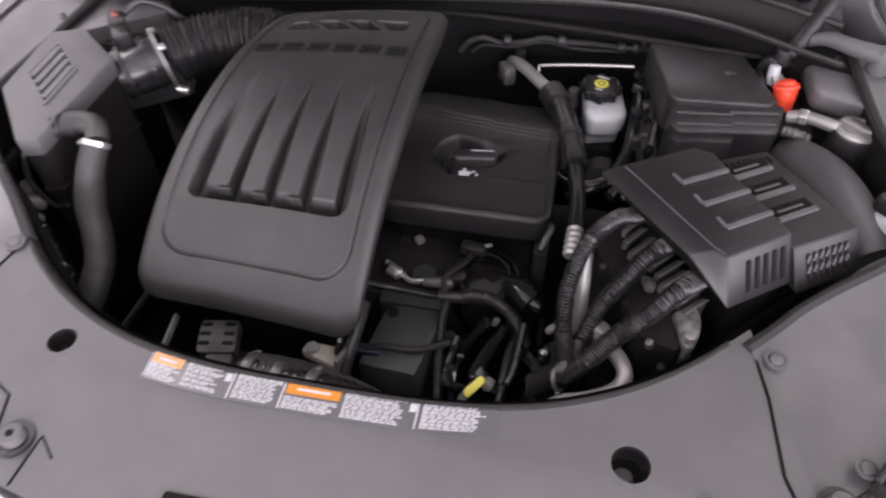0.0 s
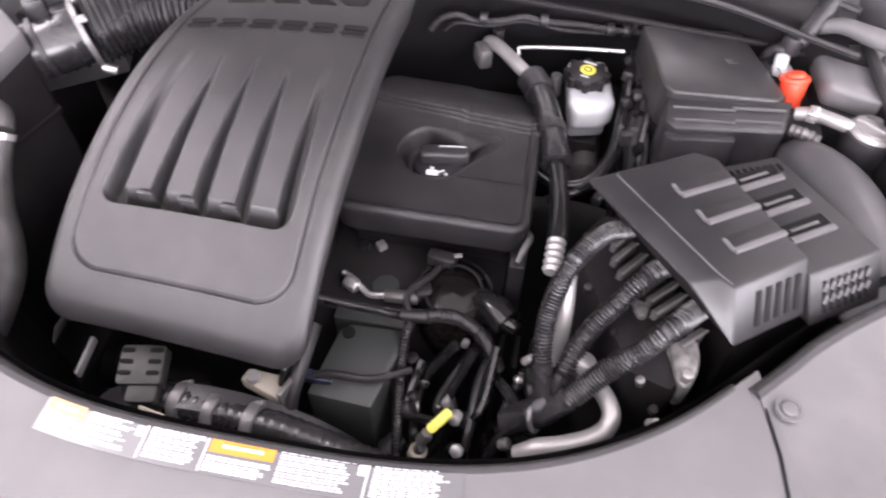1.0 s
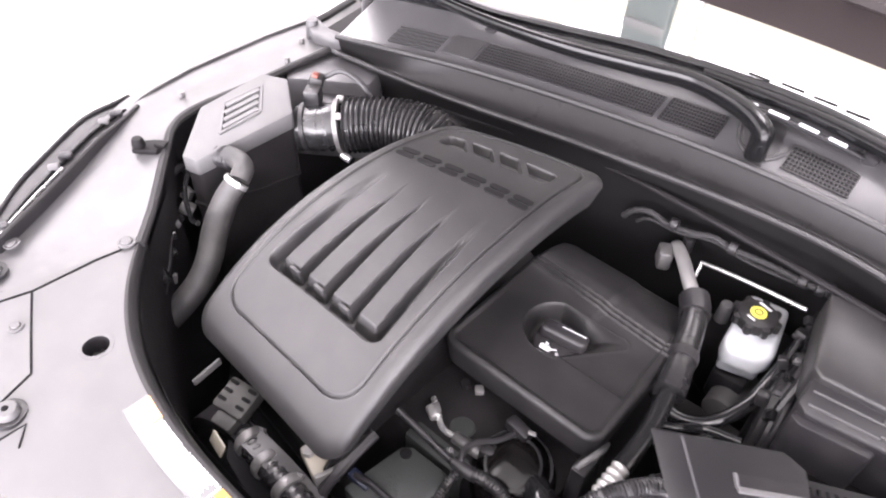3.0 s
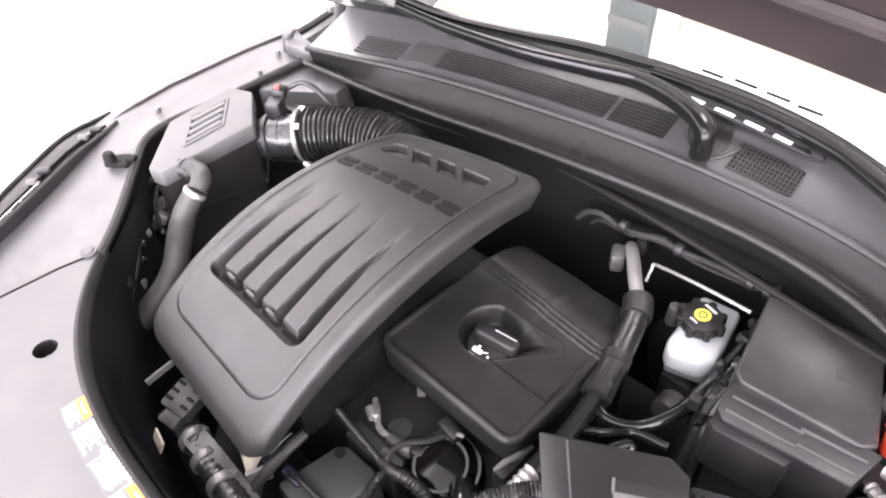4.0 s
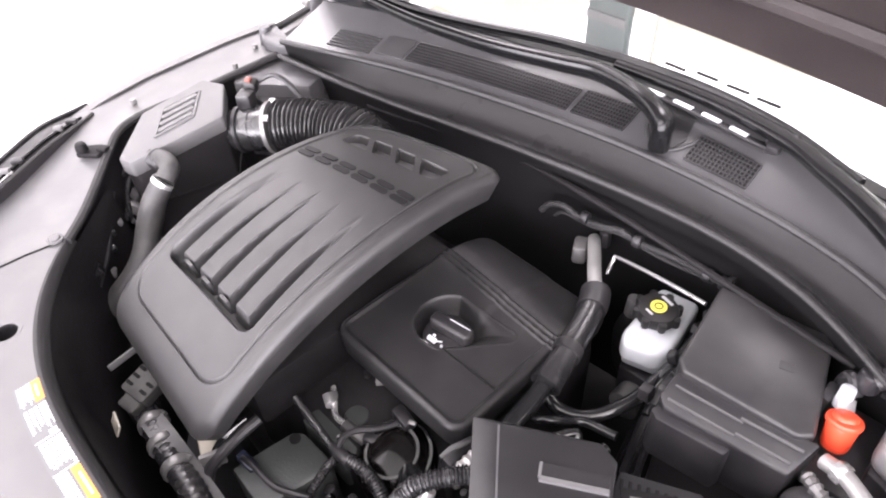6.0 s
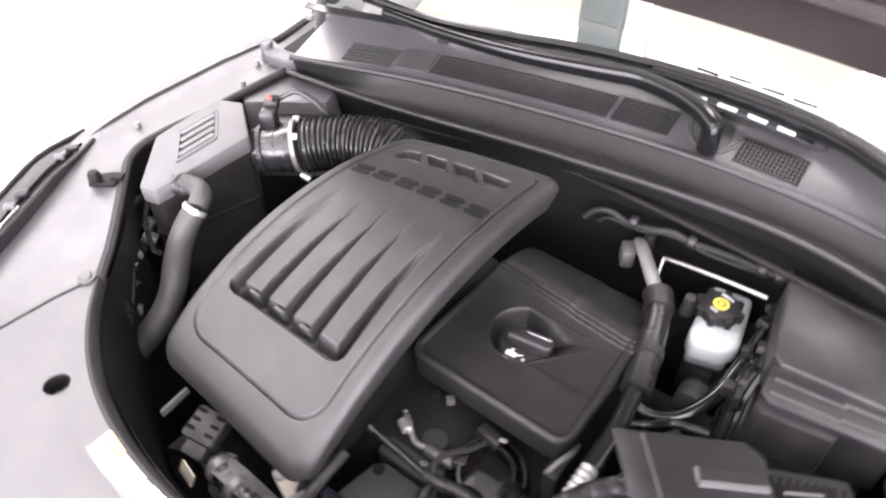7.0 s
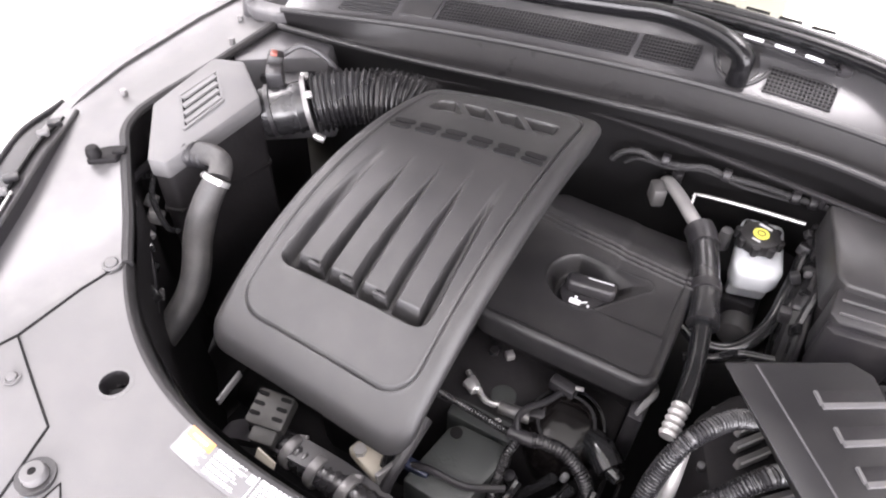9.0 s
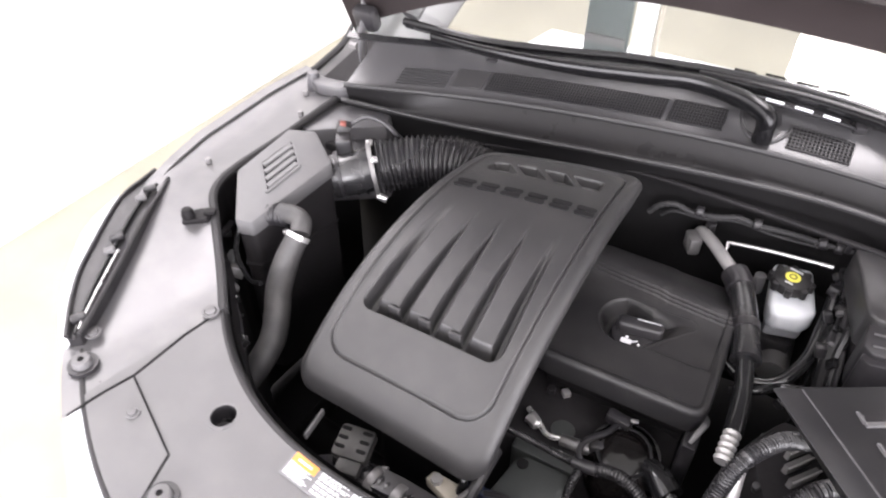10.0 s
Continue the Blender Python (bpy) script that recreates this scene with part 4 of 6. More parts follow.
def valve_relief(x, y, gap):
    """Height over the plan, x counted from the lid's middle line."""
    z = 0.88 + 0.0035 * (1 - step01(0.008, 0.014, gap)) * (1 - step01(0.42, 0.5, y))
    g, f = teardrop(x + 0.09, y)
    z -= 0.027 * (1 - step01(-0.014 - 0.03 * f, 0.0015, g)) * (1 - 0.8 * step01(0.1, 1.0, f))
    z += 0.0012 * max(0.0, 1 - abs(g - 0.002) / 0.002) * (1 - step01(0.46, 0.47, y + 0.0 * x) * 0.3)
    # a step in front of the bowl, three ribs behind it, then the lid falls away
    z -= 0.0028 * step01(0.4245, 0.4275, y) * step01(0.005, 0.02, x) * (1 - step01(0.105, 0.108, x))
    skew = y + 0.09 * (x - 0.1)
    for k in (0.526, 0.535, 0.544):
        z += 0.0026 * max(0.0, 1 - abs(skew - k) / 0.0028)
    z -= 0.004 * step01(0.546, 0.55, skew) + 0.03 * step01(0.55, 0.66, skew)
    return z


def valve_cover():
    t = thing("valve_cover", (0.09, 0.5, 0.75), "black plastic valve cover with an oval filler recess", "valve cover")
    part("lid", heightfield(0.09, 0.122, 0.344, 0.652, 0.024, valve_relief, lambda y: 0.84 - 0.02 * step01(0.5, 0.6, y), 150, 200, 0.009, None, 0.02), VALVE, t)
    part("flange", prism(rounded(-0.02, 0.37, 0.198, 0.64, 0.02), 0.8, 0.842, 0.004), DARK, t)
    for x, y in ((0.03, 0.3545), (0.12, 0.352), (0.197, 0.377), (0.2, 0.465)):
        part("lid_clip", box((x, y, 0.87), (0.012, 0.006, 0.004), 0.0015), VALVE, t)
    cap = thing("oil_filler_cap", (0.086, 0.45, 0.86), "black oil filler cap with a raised grip bar", "oil cap")
    part("disc", rod((0.086, 0.45, 0.853), (0.086, 0.45, 0.874), 0.036, 0.034, 36, 0.004), BLACK, cap)
    part("grip", prism(rounded(-0.033, -0.011, 0.033, 0.011, 0.008), 0.872, 0.893, 0.005, None, 3, pose(0.09, 0.456, 0, 0, 0, 8)), BLACK, cap)
    m = pose(0.081, 0.4285, 0.8757, 22, 0, 4) @ Matrix.Scale(1.05, 4)
    can = prism(rounded(-0.009, -0.004, 0.006, 0.003, 0.002), 0, 0.0012, 0, None, 2, m)
    merge(can, box((0.009, 0.002, 0.0006), (0.009, 0.0018, 0.0012), turn=(0, 0, 25)), m)
    merge(can, box((-0.002, 0.0055, 0.0006), (0.004, 0.003, 0.0012)), m)
    merge(can, rod((0.0155, -0.001, 0), (0.0155, -0.001, 0.0012), 0.002, None, 10), m)
    part("oil_mark", can, INK, cap, "white oil can symbol")
    part("print_bar", merge(bmesh.new(), box((-0.002, -0.0085, 0.0006), (0.022, 0.0026, 0.0012)), m), INK, cap)
    part("grip_print", box((0.1, 0.462, 0.8935), (0.034, 0.0016, 0.0008), turn=(0, 0, 8)), INK, cap)


valve_cover()


def block():
    t = thing("engine_block", (0.03, 0.42, 0.42), "dark grimy engine block deep in the bay", "engine")
    part("casting", box((-0.03, 0.46, 0.6), (0.46, 0.4, 0.36), 0.03), DARK, t)
    part("head", box((0.09, 0.515, 0.765), (0.21, 0.27, 0.075), 0.01), DARK, t)
    part("cover_seat", box((-0.14, 0.4, 0.81), (0.2, 0.38, 0.09), 0.015), DARK, t)
    for k in range(5):
        part("rib", box((0.16 + 0.02 * k, 0.27, 0.64), (0.006, 0.05, 0.2), 0.002), DARK, t)
    # random studs and lugs, made up to scatter glints low in the bay
    random.seed(21)
    for k in range(16):
        x, y, z = random.uniform(0.09, 0.25), random.uniform(0.1, 0.25), random.uniform(0.7, 0.77)
        d = Vector((random.uniform(-1, 1), random.uniform(-1, 0.3), random.uniform(0.3, 1))).normalized() * random.uniform(0.008, 0.016)
        part("stud", rod((x, y, z), Vector((x, y, z)) + d, random.uniform(0.004, 0.008), None, 6 if k % 2 else 14, 0.001), (GLOSS, ALUDIM, BLACK, STEEL)[k % 4], t)
    for k in range(7):
        p = (random.uniform(0.08, 0.25), random.uniform(0.09, 0.22), random.uniform(0.66, 0.74))
        part("lug", box(p, (random.uniform(0.015, 0.035), random.uniform(0.012, 0.03), random.uniform(0.015, 0.04)), 0.004, turn=(random.uniform(-30, 30), random.uniform(-30, 30), random.uniform(0, 90))), (GLOSS, DARK, CASE)[k % 3], t)


block()


def side_plate():
    """Grey casting and control unit between the big cover and the valve cover."""
    t = thing("control_unit", (0.03, 0.19, 0.72), "grey-green engine control unit on its bracket", "control unit")
    part("case", prism([(-0.032, 0.112), (0.045, 0.108), (0.066, 0.203), (0.058, 0.212), (-0.004, 0.21), (-0.016, 0.2)], 0.62, lambda x, y: 0.785 + 0.06 * (y - 0.16), 0.005), CASE, t)
    part("boss", rod((-0.004, 0.196, 0.78), (-0.004, 0.196, 0.7885), 0.008, None, 16), HOLE, t, "dark screw hole")
    part("plug_lead", tube([(-0.03, 0.13, 0.79), (-0.005, 0.132, 0.8), (0.04, 0.137, 0.795), (0.08, 0.16, 0.79)], 0.0045, 8), BLACK, t)
    p = part("plug", box((-0.022, 0.132, 0.786), (0.032, 0.014, 0.013), 0.003, turn=(0, 10, 5)), BLUE, t, "dark blue connector plug")
    shifted(t, 0.022, 0.03, 0.004)
    c = thing("timing_casting", (0.02, 0.28, 0.7), "grey cast timing cover beside the lid", "casting")
    part("plate", prism([(-0.02, 0.235), (0.075, 0.235), (0.085, 0.335), (0.03, 0.36), (-0.02, 0.35)], 0.7, 0.772, 0.006), CASE, c)
    part("boss", rod((0.035, 0.292, 0.765), (0.035, 0.292, 0.778), 0.019, 0.017, 24, 0.002), CASE, c)
    part("bolt", rod((0.015, 0.352, 0.772), (0.015, 0.352, 0.785), 0.0085, None, 4, 0.0015), ALU, c, "bright zinc plated square nut")
    part("bolt", rod((0.045, 0.255, 0.77), (0.045, 0.255, 0.777), 0.005, None, 6), STEEL, c)
    part("bolt", rod((-0.006, 0.347, 0.772), (-0.006, 0.347, 0.785), 0.007, None, 6), BLACK, c)
    shifted(c, 0.008, 0.018, 0.004)
    s = thing("sensor_pipe", (0.02, 0.29, 0.79), "bright steel sensor pipe with a plug", "pipe")
    part("pipe", tube([(-0.03, 0.31, 0.795), (-0.01, 0.297, 0.796), (0.012, 0.283, 0.794), (0.045, 0.289, 0.796)], 0.0048, 10), STEEL, s)
    part("fitting", rod((-0.022, 0.296, 0.798), (-0.006, 0.288, 0.798), 0.0105, 0.009, 6, 0.0015), STEEL, s)
    part("sleeve", rod((0.03, 0.284, 0.795), (0.072, 0.288, 0.797), 0.0085, 0.0095, 14, 0.001), ALUDIM, s)
    part("plug", box((0.082, 0.295, 0.803), (0.03, 0.02, 0.018), 0.004, turn=(0, 0, 20)), BLACK, s)
    shifted(s, 0.017, 0.004, -0.006)


side_plate()


MOTTLED = material("mottled cast aluminium", (0.2, 0.195, 0.19), 0.5, metal=0.35, grain=0.8, grain_size=160, patch=0.6, patch_size=60)
PUMP = material("brown-black glossy casting", (0.005, 0.0042, 0.0042), 0.16, rough_var=0.03, patch=0.2, spec=0.25)


def pump():
    t = thing("vacuum_pump", (0.13, 0.28, 0.7), "glossy black round pump housing", "pump")
    part("drum", tube([(0.128, 0.3, 0.69), (0.128, 0.287, 0.75), (0.128, 0.272, 0.817)], lambda s: 0.002 + 0.056 * math.sqrt(max(0.0, 1 - max(0.0, (s - 0.55) / 0.45) ** 2.6)), 36, steps=14), PUMP, t)
    # rings added to draw the drum's arcs of highlight
    for r, z, y in ((0.049, 0.792, 0.2845), (0.037, 0.806, 0.2785)):
        part("rim", ring((0.128, y, z), (0, -0.21, 0.98), r, r - 0.004, 0.006, 40), GLOSS, t, "glossy ring added for an arc of highlight")
    part("neck", tube([(0.15, 0.285, 0.79), (0.178, 0.268, 0.8), (0.2, 0.25, 0.8)], 0.02, 14), GLOSS, t)
    part("nose", rod((0.197, 0.252, 0.8), (0.212, 0.243, 0.8), 0.012, 0.008, 14, 0.002), GLOSS, t)
    part("plug", box((0.106, 0.318, 0.818), (0.036, 0.018, 0.018), 0.004, turn=(0, 0, -8)), BLACK, t)
    part("plug_clip", box((0.126, 0.317, 0.831), (0.011, 0.006, 0.004), 0.0015, turn=(15, 0, 20)), ALUDIM, t, "white plug clip")
    part("bracket", box((0.2, 0.33, 0.78), (0.02, 0.05, 0.12), 0.004), BLACK, t)
    shifted(t, 0.004, 0.024, -0.006)


pump()


def loom(name, pts, r, label, pitch=0.0042, depth=0.0008, mat=None, group="corrugated hoses"):
    t = thing(name, pts[0], label, "hose", group)
    part("conduit", tube(pts, r, 12, pitch=pitch, depth=depth, fine=6), mat or RUBBER, t)
    return t


# wiring conduits and small hoses between the lids
h = loom("wiring_conduit", [(-0.03, 0.262, 0.8), (0.02, 0.256, 0.805), (0.07, 0.25, 0.81), (0.085, 0.249, 0.813)], 0.005, "black corrugated wiring conduit crossing the casting")
part("tee", tube([(0.078, 0.25, 0.812), (0.1, 0.25, 0.815), (0.112, 0.253, 0.813)], 0.0085, 12), BLACK, h)
loom("wiring_conduit", [(0.1, 0.251, 0.813), (0.125, 0.255, 0.817), (0.15, 0.257, 0.81), (0.178, 0.25, 0.79), (0.2, 0.235, 0.75)], 0.0088, "thick corrugated conduit curving down beside the pump")
loom("wiring_conduit", [(0.09, 0.245, 0.81), (0.086, 0.225, 0.795), (0.088, 0.19, 0.77), (0.095, 0.14, 0.74), (0.102, 0.1, 0.72)], 0.0062, "black corrugated conduit dropping behind the radiator")
w = thing("cable", (0.08, 0.26, 0.81), "thin black cable looping between plugs", "cable", "thin cables")
part("wire", tube([(0.088, 0.25, 0.817), (0.08, 0.265, 0.82), (0.084, 0.285, 0.82), (0.1, 0.31, 0.814), (0.11, 0.332, 0.812)], 0.0045, 8), BLACK, w)


def branches():
    """Loose cables and pipes low in the well beside the conduits."""
    random.seed(4)
    for k in range(9):
        x = 0.12 + 0.014 * k
        t = thing("cable", (x, 0.2, 0.7), "black cable deep between engine and radiator", "cable", "thin cables")
        a = [(x + random.uniform(-0.02, 0.02), 0.24 + random.uniform(-0.03, 0.03), 0.79 + random.uniform(-0.04, 0.02)),
             (x + random.uniform(-0.025, 0.025), 0.19 + random.uniform(-0.03, 0.03), 0.75 + random.uniform(-0.03, 0.03)),
             (x + random.uniform(-0.03, 0.03), 0.13 + random.uniform(-0.02, 0.03), 0.71 + random.uniform(-0.03, 0.04)),
             (x + random.uniform(-0.03, 0.03), 0.09 + random.uniform(-0.01, 0.02), 0.66)]
        part("wire", tube(a, random.choice((0.004, 0.006, 0.009)), 8), random.choice((GLOSS, RUBBER, GLOSS)), t)
        if k % 3 == 0:
            c = Vector(a[1])
            part("clip", rod(c - Vector((0.004, 0, 0.003)), c + Vector((0.006, 0.003, 0.003)), 0.012, None, 12, 0.002), ALUDIM if k else BLACK, t)


branches()


def dipstick():
    t = thing("dipstick", (0.128, 0.14, 0.66), "oil dipstick with a yellow pull handle", "dipstick")
    part("handle", prism(rounded(-0.017, -0.006, 0.017, 0.006, 0.005), -0.005, 0.005, 0.003, None, 2, pose(0.144, 0.143, 0.775, 25, -20, 48)), YELLOW, t)
    part("stem", tube([(0.132, 0.13, 0.768), (0.122, 0.123, 0.72), (0.115, 0.13, 0.62)], 0.006, 10), ALUDIM, t)
    part("tube_collar", rod((0.124, 0.124, 0.73), (0.12, 0.123, 0.712), 0.011, None, 14, 0.002), TAN, t)


dipstick()


# ---- right of the engine: gearbox fins and three thick corrugated hoses ----
def finned_casting():
    t = thing("gearbox_casting", (0.3, 0.2, 0.7), "finned aluminium gearbox casting under the hoses", "gearbox")
    part("body", prism([(0.235, 0.3), (0.30, 0.145), (0.345, 0.13), (0.37, 0.18), (0.33, 0.34), (0.27, 0.36)], 0.55, 0.9, 0.012), DARK, t)
    for x0, y0, x1, y1 in ((0.308, 0.324, 0.327, 0.348), (0.309, 0.303, 0.332, 0.332), (0.316, 0.286, 0.342, 0.318), (0.341, 0.271, 0.366, 0.297), (0.347, 0.256, 0.376, 0.285), (0.352, 0.241, 0.383, 0.271), (0.372, 0.22, 0.396, 0.244), (0.377, 0.206, 0.402, 0.23)):
        a, b = Vector((x0 - 0.026, y0 - 0.03)), Vector((x1 - 0.026, y1 - 0.03))
        fin = prism([(a.x - 0.006, a.y + 0.004), (a.x, a.y), (b.x, b.y), (b.x - 0.006, b.y + 0.004)], 0.86, lambda x, y: 0.914, 0.0015)
        part("fin", fin, ALUDIM, t)
        # highlight along the fin's top edge, laid on as a brighter bar
        part("fin_edge", tube([(a.x, a.y, 0.9142), (b.x, b.y, 0.9148)], 0.0013, 6), ALU, t, "pale bar for the lit top edge of a fin")
    for k in range(7):
        a = Vector((0.25 + 0.014 * k, 0.275 - 0.026 * k, 0.878 + 0.006 * (k % 2)))
        part("stud", rod((a.x - 0.004, a.y, a.z), (a.x - 0.008, a.y - 0.006, a.z + 0.016), 0.006, 0.0045, 10, 0.001), (DARK, BLACK, ALUDIM)[k % 3], t)
    part("web", box((0.29, 0.24, 0.885), (0.008, 0.19, 0.02), 0.003, turn=(0, 0, 24)), CASE, t)
    part("ear", prism([(0.337, 0.18), (0.352, 0.187), (0.366, 0.189), (0.37, 0.172), (0.368, 0.157), (0.362, 0.14), (0.353, 0.136), (0.346, 0.146), (0.342, 0.162)], 0.86, lambda x, y: 0.906 + 0.25 * (y - 0.16), 0.005), MOTTLED, t, "mottled cast lug")
    part("ear_bolt", rod((0.355, 0.148, 0.9), (0.355, 0.148, 0.912), 0.007, None, 6, 0.001), ALU, t)
    part("ear", prism([(0.302, 0.233), (0.314, 0.23), (0.322, 0.224), (0.317, 0.211), (0.309, 0.209), (0.304, 0.22)], 0.87, 0.908, 0.004), MOTTLED, t, "mottled cast lug")
    part("stud", rod((0.258, 0.158, 0.872), (0.262, 0.16, 0.886), 0.0115, 0.011, 14, 0.002), STEEL, t, "bright round end of a pipe")
    part("stud", rod((0.2, 0.16, 0.86), (0.206, 0.157, 0.876), 0.005, 0.0045, 10, 0.001), ALU, t)
    part("stud", rod((0.328, 0.108, 0.87), (0.332, 0.104, 0.884), 0.006, 0.005, 10, 0.001), ALU, t)
    shifted(t, 0.026, 0.03, -0.006)


finned_casting()
HOSES = [([(0.318, 0.328, 0.935), (0.285, 0.293, 0.957), (0.254, 0.247, 0.955), (0.241, 0.215, 0.912), (0.242, 0.18, 0.875), (0.25, 0.155, 0.845)], 0.0096),
         ([(0.366, 0.29, 0.935), (0.332, 0.252, 0.955), (0.306, 0.229, 0.93), (0.284, 0.212, 0.896), (0.266, 0.178, 0.866), (0.256, 0.15, 0.83)], 0.0102),
         ([(0.39, 0.24, 0.935), (0.355, 0.195, 0.957), (0.329, 0.178, 0.93), (0.303, 0.168, 0.9), (0.275, 0.15, 0.868), (0.25, 0.142, 0.832)], 0.0108)]
for pts, r in HOSES:
    back = Vector(pts[0]) + (Vector(pts[0]) - Vector(pts[1])) * 0.45
    h = loom("corrugated_hose", [tuple(back)] + pts, r, "thick black corrugated hose over the gearbox", 0.0039, 0.0014)
    part("tape", tube([pts[-2], pts[-1]], r + 0.0018, 12), RUBBER, h, "black tape wrap")
k = thing("cable_clamp", (0.225, 0.135, 0.86), "black clamp with a bright band where the hoses gather", "clamp")
part("band", ring((0.243, 0.14, 0.832), (1, -0.2, 0.5), 0.016, 0.0125, 0.004), ALUDIM, k)
part("knuckle", tube([(0.258, 0.156, 0.845), (0.244, 0.146, 0.83), (0.22, 0.145, 0.8)], 0.017, 12), RUBBER, k)


def silver_pipes():
    t = thing("coolant_pipe", (0.3, 0.13, 0.83), "bent bright aluminium pipe by the seal", "pipe")
    part("bend", tube([(0.286, 0.192, 0.85), (0.299, 0.178, 0.857), (0.312, 0.16, 0.86), (0.318, 0.144, 0.858), (0.314, 0.131, 0.852), (0.3, 0.12, 0.848), (0.275, 0.11, 0.844), (0.25, 0.104, 0.84), (0.232, 0.102, 0.82)], 0.0095, 14), ALU, t)
    u = thing("coolant_pipe", (0.245, 0.215, 0.88), "straight bright aluminium pipe between hoses", "pipe")
    part("straight", tube([(0.256, 0.262, 0.93), (0.259, 0.236, 0.9), (0.262, 0.215, 0.85), (0.266, 0.195, 0.8)], 0.0085, 14), ALU, u)


silver_pipes()


def ac_hose():
    t = thing("air_conditioning_hose", (0.2, 0.6, 0.85), "black air conditioning hose with a metal end", "hose")
    part("end_pipe", tube([(0.108, 0.752, 0.85), (0.112, 0.743, 0.865), (0.135, 0.712, 0.874), (0.165, 0.672, 0.876), (0.19, 0.643, 0.875)], 0.0102, 14), ALU, t, "bright aluminium pipe end")
    part("union", box((0.104, 0.72, 0.855), (0.022, 0.034, 0.034), 0.006, turn=(0, 0, 30)), ALUDIM, t)
    part("union_nut", rod((0.122, 0.757, 0.852), (0.122, 0.757, 0.88), 0.0095, None, 6, 0.001), BLACK, t)
    part("ferrule", tube([(0.184, 0.65, 0.875), (0.194, 0.633, 0.875), (0.2, 0.618, 0.875)], 0.0215, 16), BLACK, t)
    part("sleeve", tube([(0.196, 0.628, 0.875), (0.207, 0.596, 0.876), (0.217, 0.56, 0.876), (0.223, 0.535, 0.876)], 0.0185, 16), RUBBER, t)
    part("sleeve_ring", tube([(0.2205, 0.545, 0.876), (0.2245, 0.53, 0.876)], 0.0205, 16), BLACK, t)
    part("foam", tube([(0.2245, 0.531, 0.876), (0.232, 0.495, 0.875), (0.235, 0.478, 0.873)], lambda s: 0.018 + 0.003 * s, 16), RUBBER, t)
    part("hose", tube([(0.228, 0.515, 0.875), (0.239, 0.45, 0.874), (0.244, 0.405, 0.876), (0.245, 0.36, 0.878), (0.245, 0.342, 0.878)], 0.0122, 14), GLOSS, t)
    part("crimp", tube([(0.245, 0.344, 0.878), (0.244, 0.33, 0.876), (0.243, 0.302, 0.87)], 0.0105, 14, pitch=0.009, depth=0.0012), ALU, t, "ribbed metal crimp fitting")
    part("bracket_strap", tube([(0.212, 0.385, 0.84), (0.214, 0.36, 0.856), (0.208, 0.338, 0.858), (0.203, 0.325, 0.85)], lambda s: 0.0025 + 0.002 * math.sin(s * 3), 8), PANEL, t)


ac_hose()


def brake_reservoir():
    t = thing("brake_reservoir", (0.29, 0.69, 0.78), "white plastic brake fluid reservoir with a black cap", "reservoir")
    pts = [(0.244, 0.634), (0.256, 0.616), (0.3, 0.628), (0.314, 0.648), (0.296, 0.752), (0.236, 0.744)]
    part("tank", prism(pts, 0.815, 0.853, 0.01, None, 4), WHITE, t)
    part("lower_tank", prism([(0.25, 0.63), (0.306, 0.645), (0.294, 0.73), (0.245, 0.725)], 0.788, 0.819, 0.008), CLOUDY, t, "cloudy lower tank with fluid")
    part("neck", rod((0.265, 0.684, 0.84), (0.265, 0.684, 0.862), 0.025, None, 24), WHITE, t)
    cap = rod((0.265, 0.684, 0.859), (0.265, 0.684, 0.877), 0.03, 0.028, 32, 0.003)
    c = part("cap", cap, VALVE, t, "black scalloped cap")
    for k in range(8):
        a = math.tau * k / 8
        part("lobe", rod((0.265 + 0.029 * math.cos(a), 0.684 + 0.029 * math.sin(a), 0.86), (0.265 + 0.029 * math.cos(a), 0.684 + 0.029 * math.sin(a), 0.875), 0.006, None, 10, 0.001), VALVE, c)
    part("mark", rod((0.265, 0.684, 0.877), (0.265, 0.684, 0.8785), 0.0115, None, 24), YELLOW, c, "yellow round brake symbol")
    part("mark_core", ring((0.265, 0.684, 0.8785), (0, 0, 1), 0.006, 0.0045, 0.0006), VALVE, c)
    part("print_bar", box((0.268, 0.701, 0.8782), (0.02, 0.004, 0.0012), turn=(0, 0, -15)), INK, c)
    part("print_bar", box((0.261, 0.667, 0.8782), (0.012, 0.003, 0.0012), turn=(0, 0, -15)), INK, c)
    part("foot", box((0.275, 0.655, 0.755), (0.05, 0.05, 0.06), 0.008), BLACK, t)
    part("side_cap", rod((0.222, 0.694, 0.82), (0.222, 0.694, 0.855), 0.011, 0.009, 16, 0.002), PANEL, t, "small grey side cap")
    b = thing("brake_booster", (0.29, 0.73, 0.68), "black round brake booster on the bulkhead", "brake booster")
    part("shell", rod((0.285, 0.735, 0.72), (0.285, 0.69, 0.72), 0.11, 0.08, 40, 0.01), DARK, b)
    part("master_cylinder", rod((0.285, 0.69, 0.745), (0.285, 0.6, 0.745), 0.024, None, 20, 0.003), ALUDIM, b)
    p = thing("steel_brace", (0.25, 0.74, 0.88), "bright thin steel rod over the reservoir", "rod")
    part("bar", tube([(0.16, 0.715, 0.845), (0.158, 0.73, 0.862), (0.164, 0.734, 0.868), (0.24, 0.726, 0.883), (0.314, 0.715, 0.896)], 0.003, 10, steps=3), STEEL, p)


brake_reservoir()


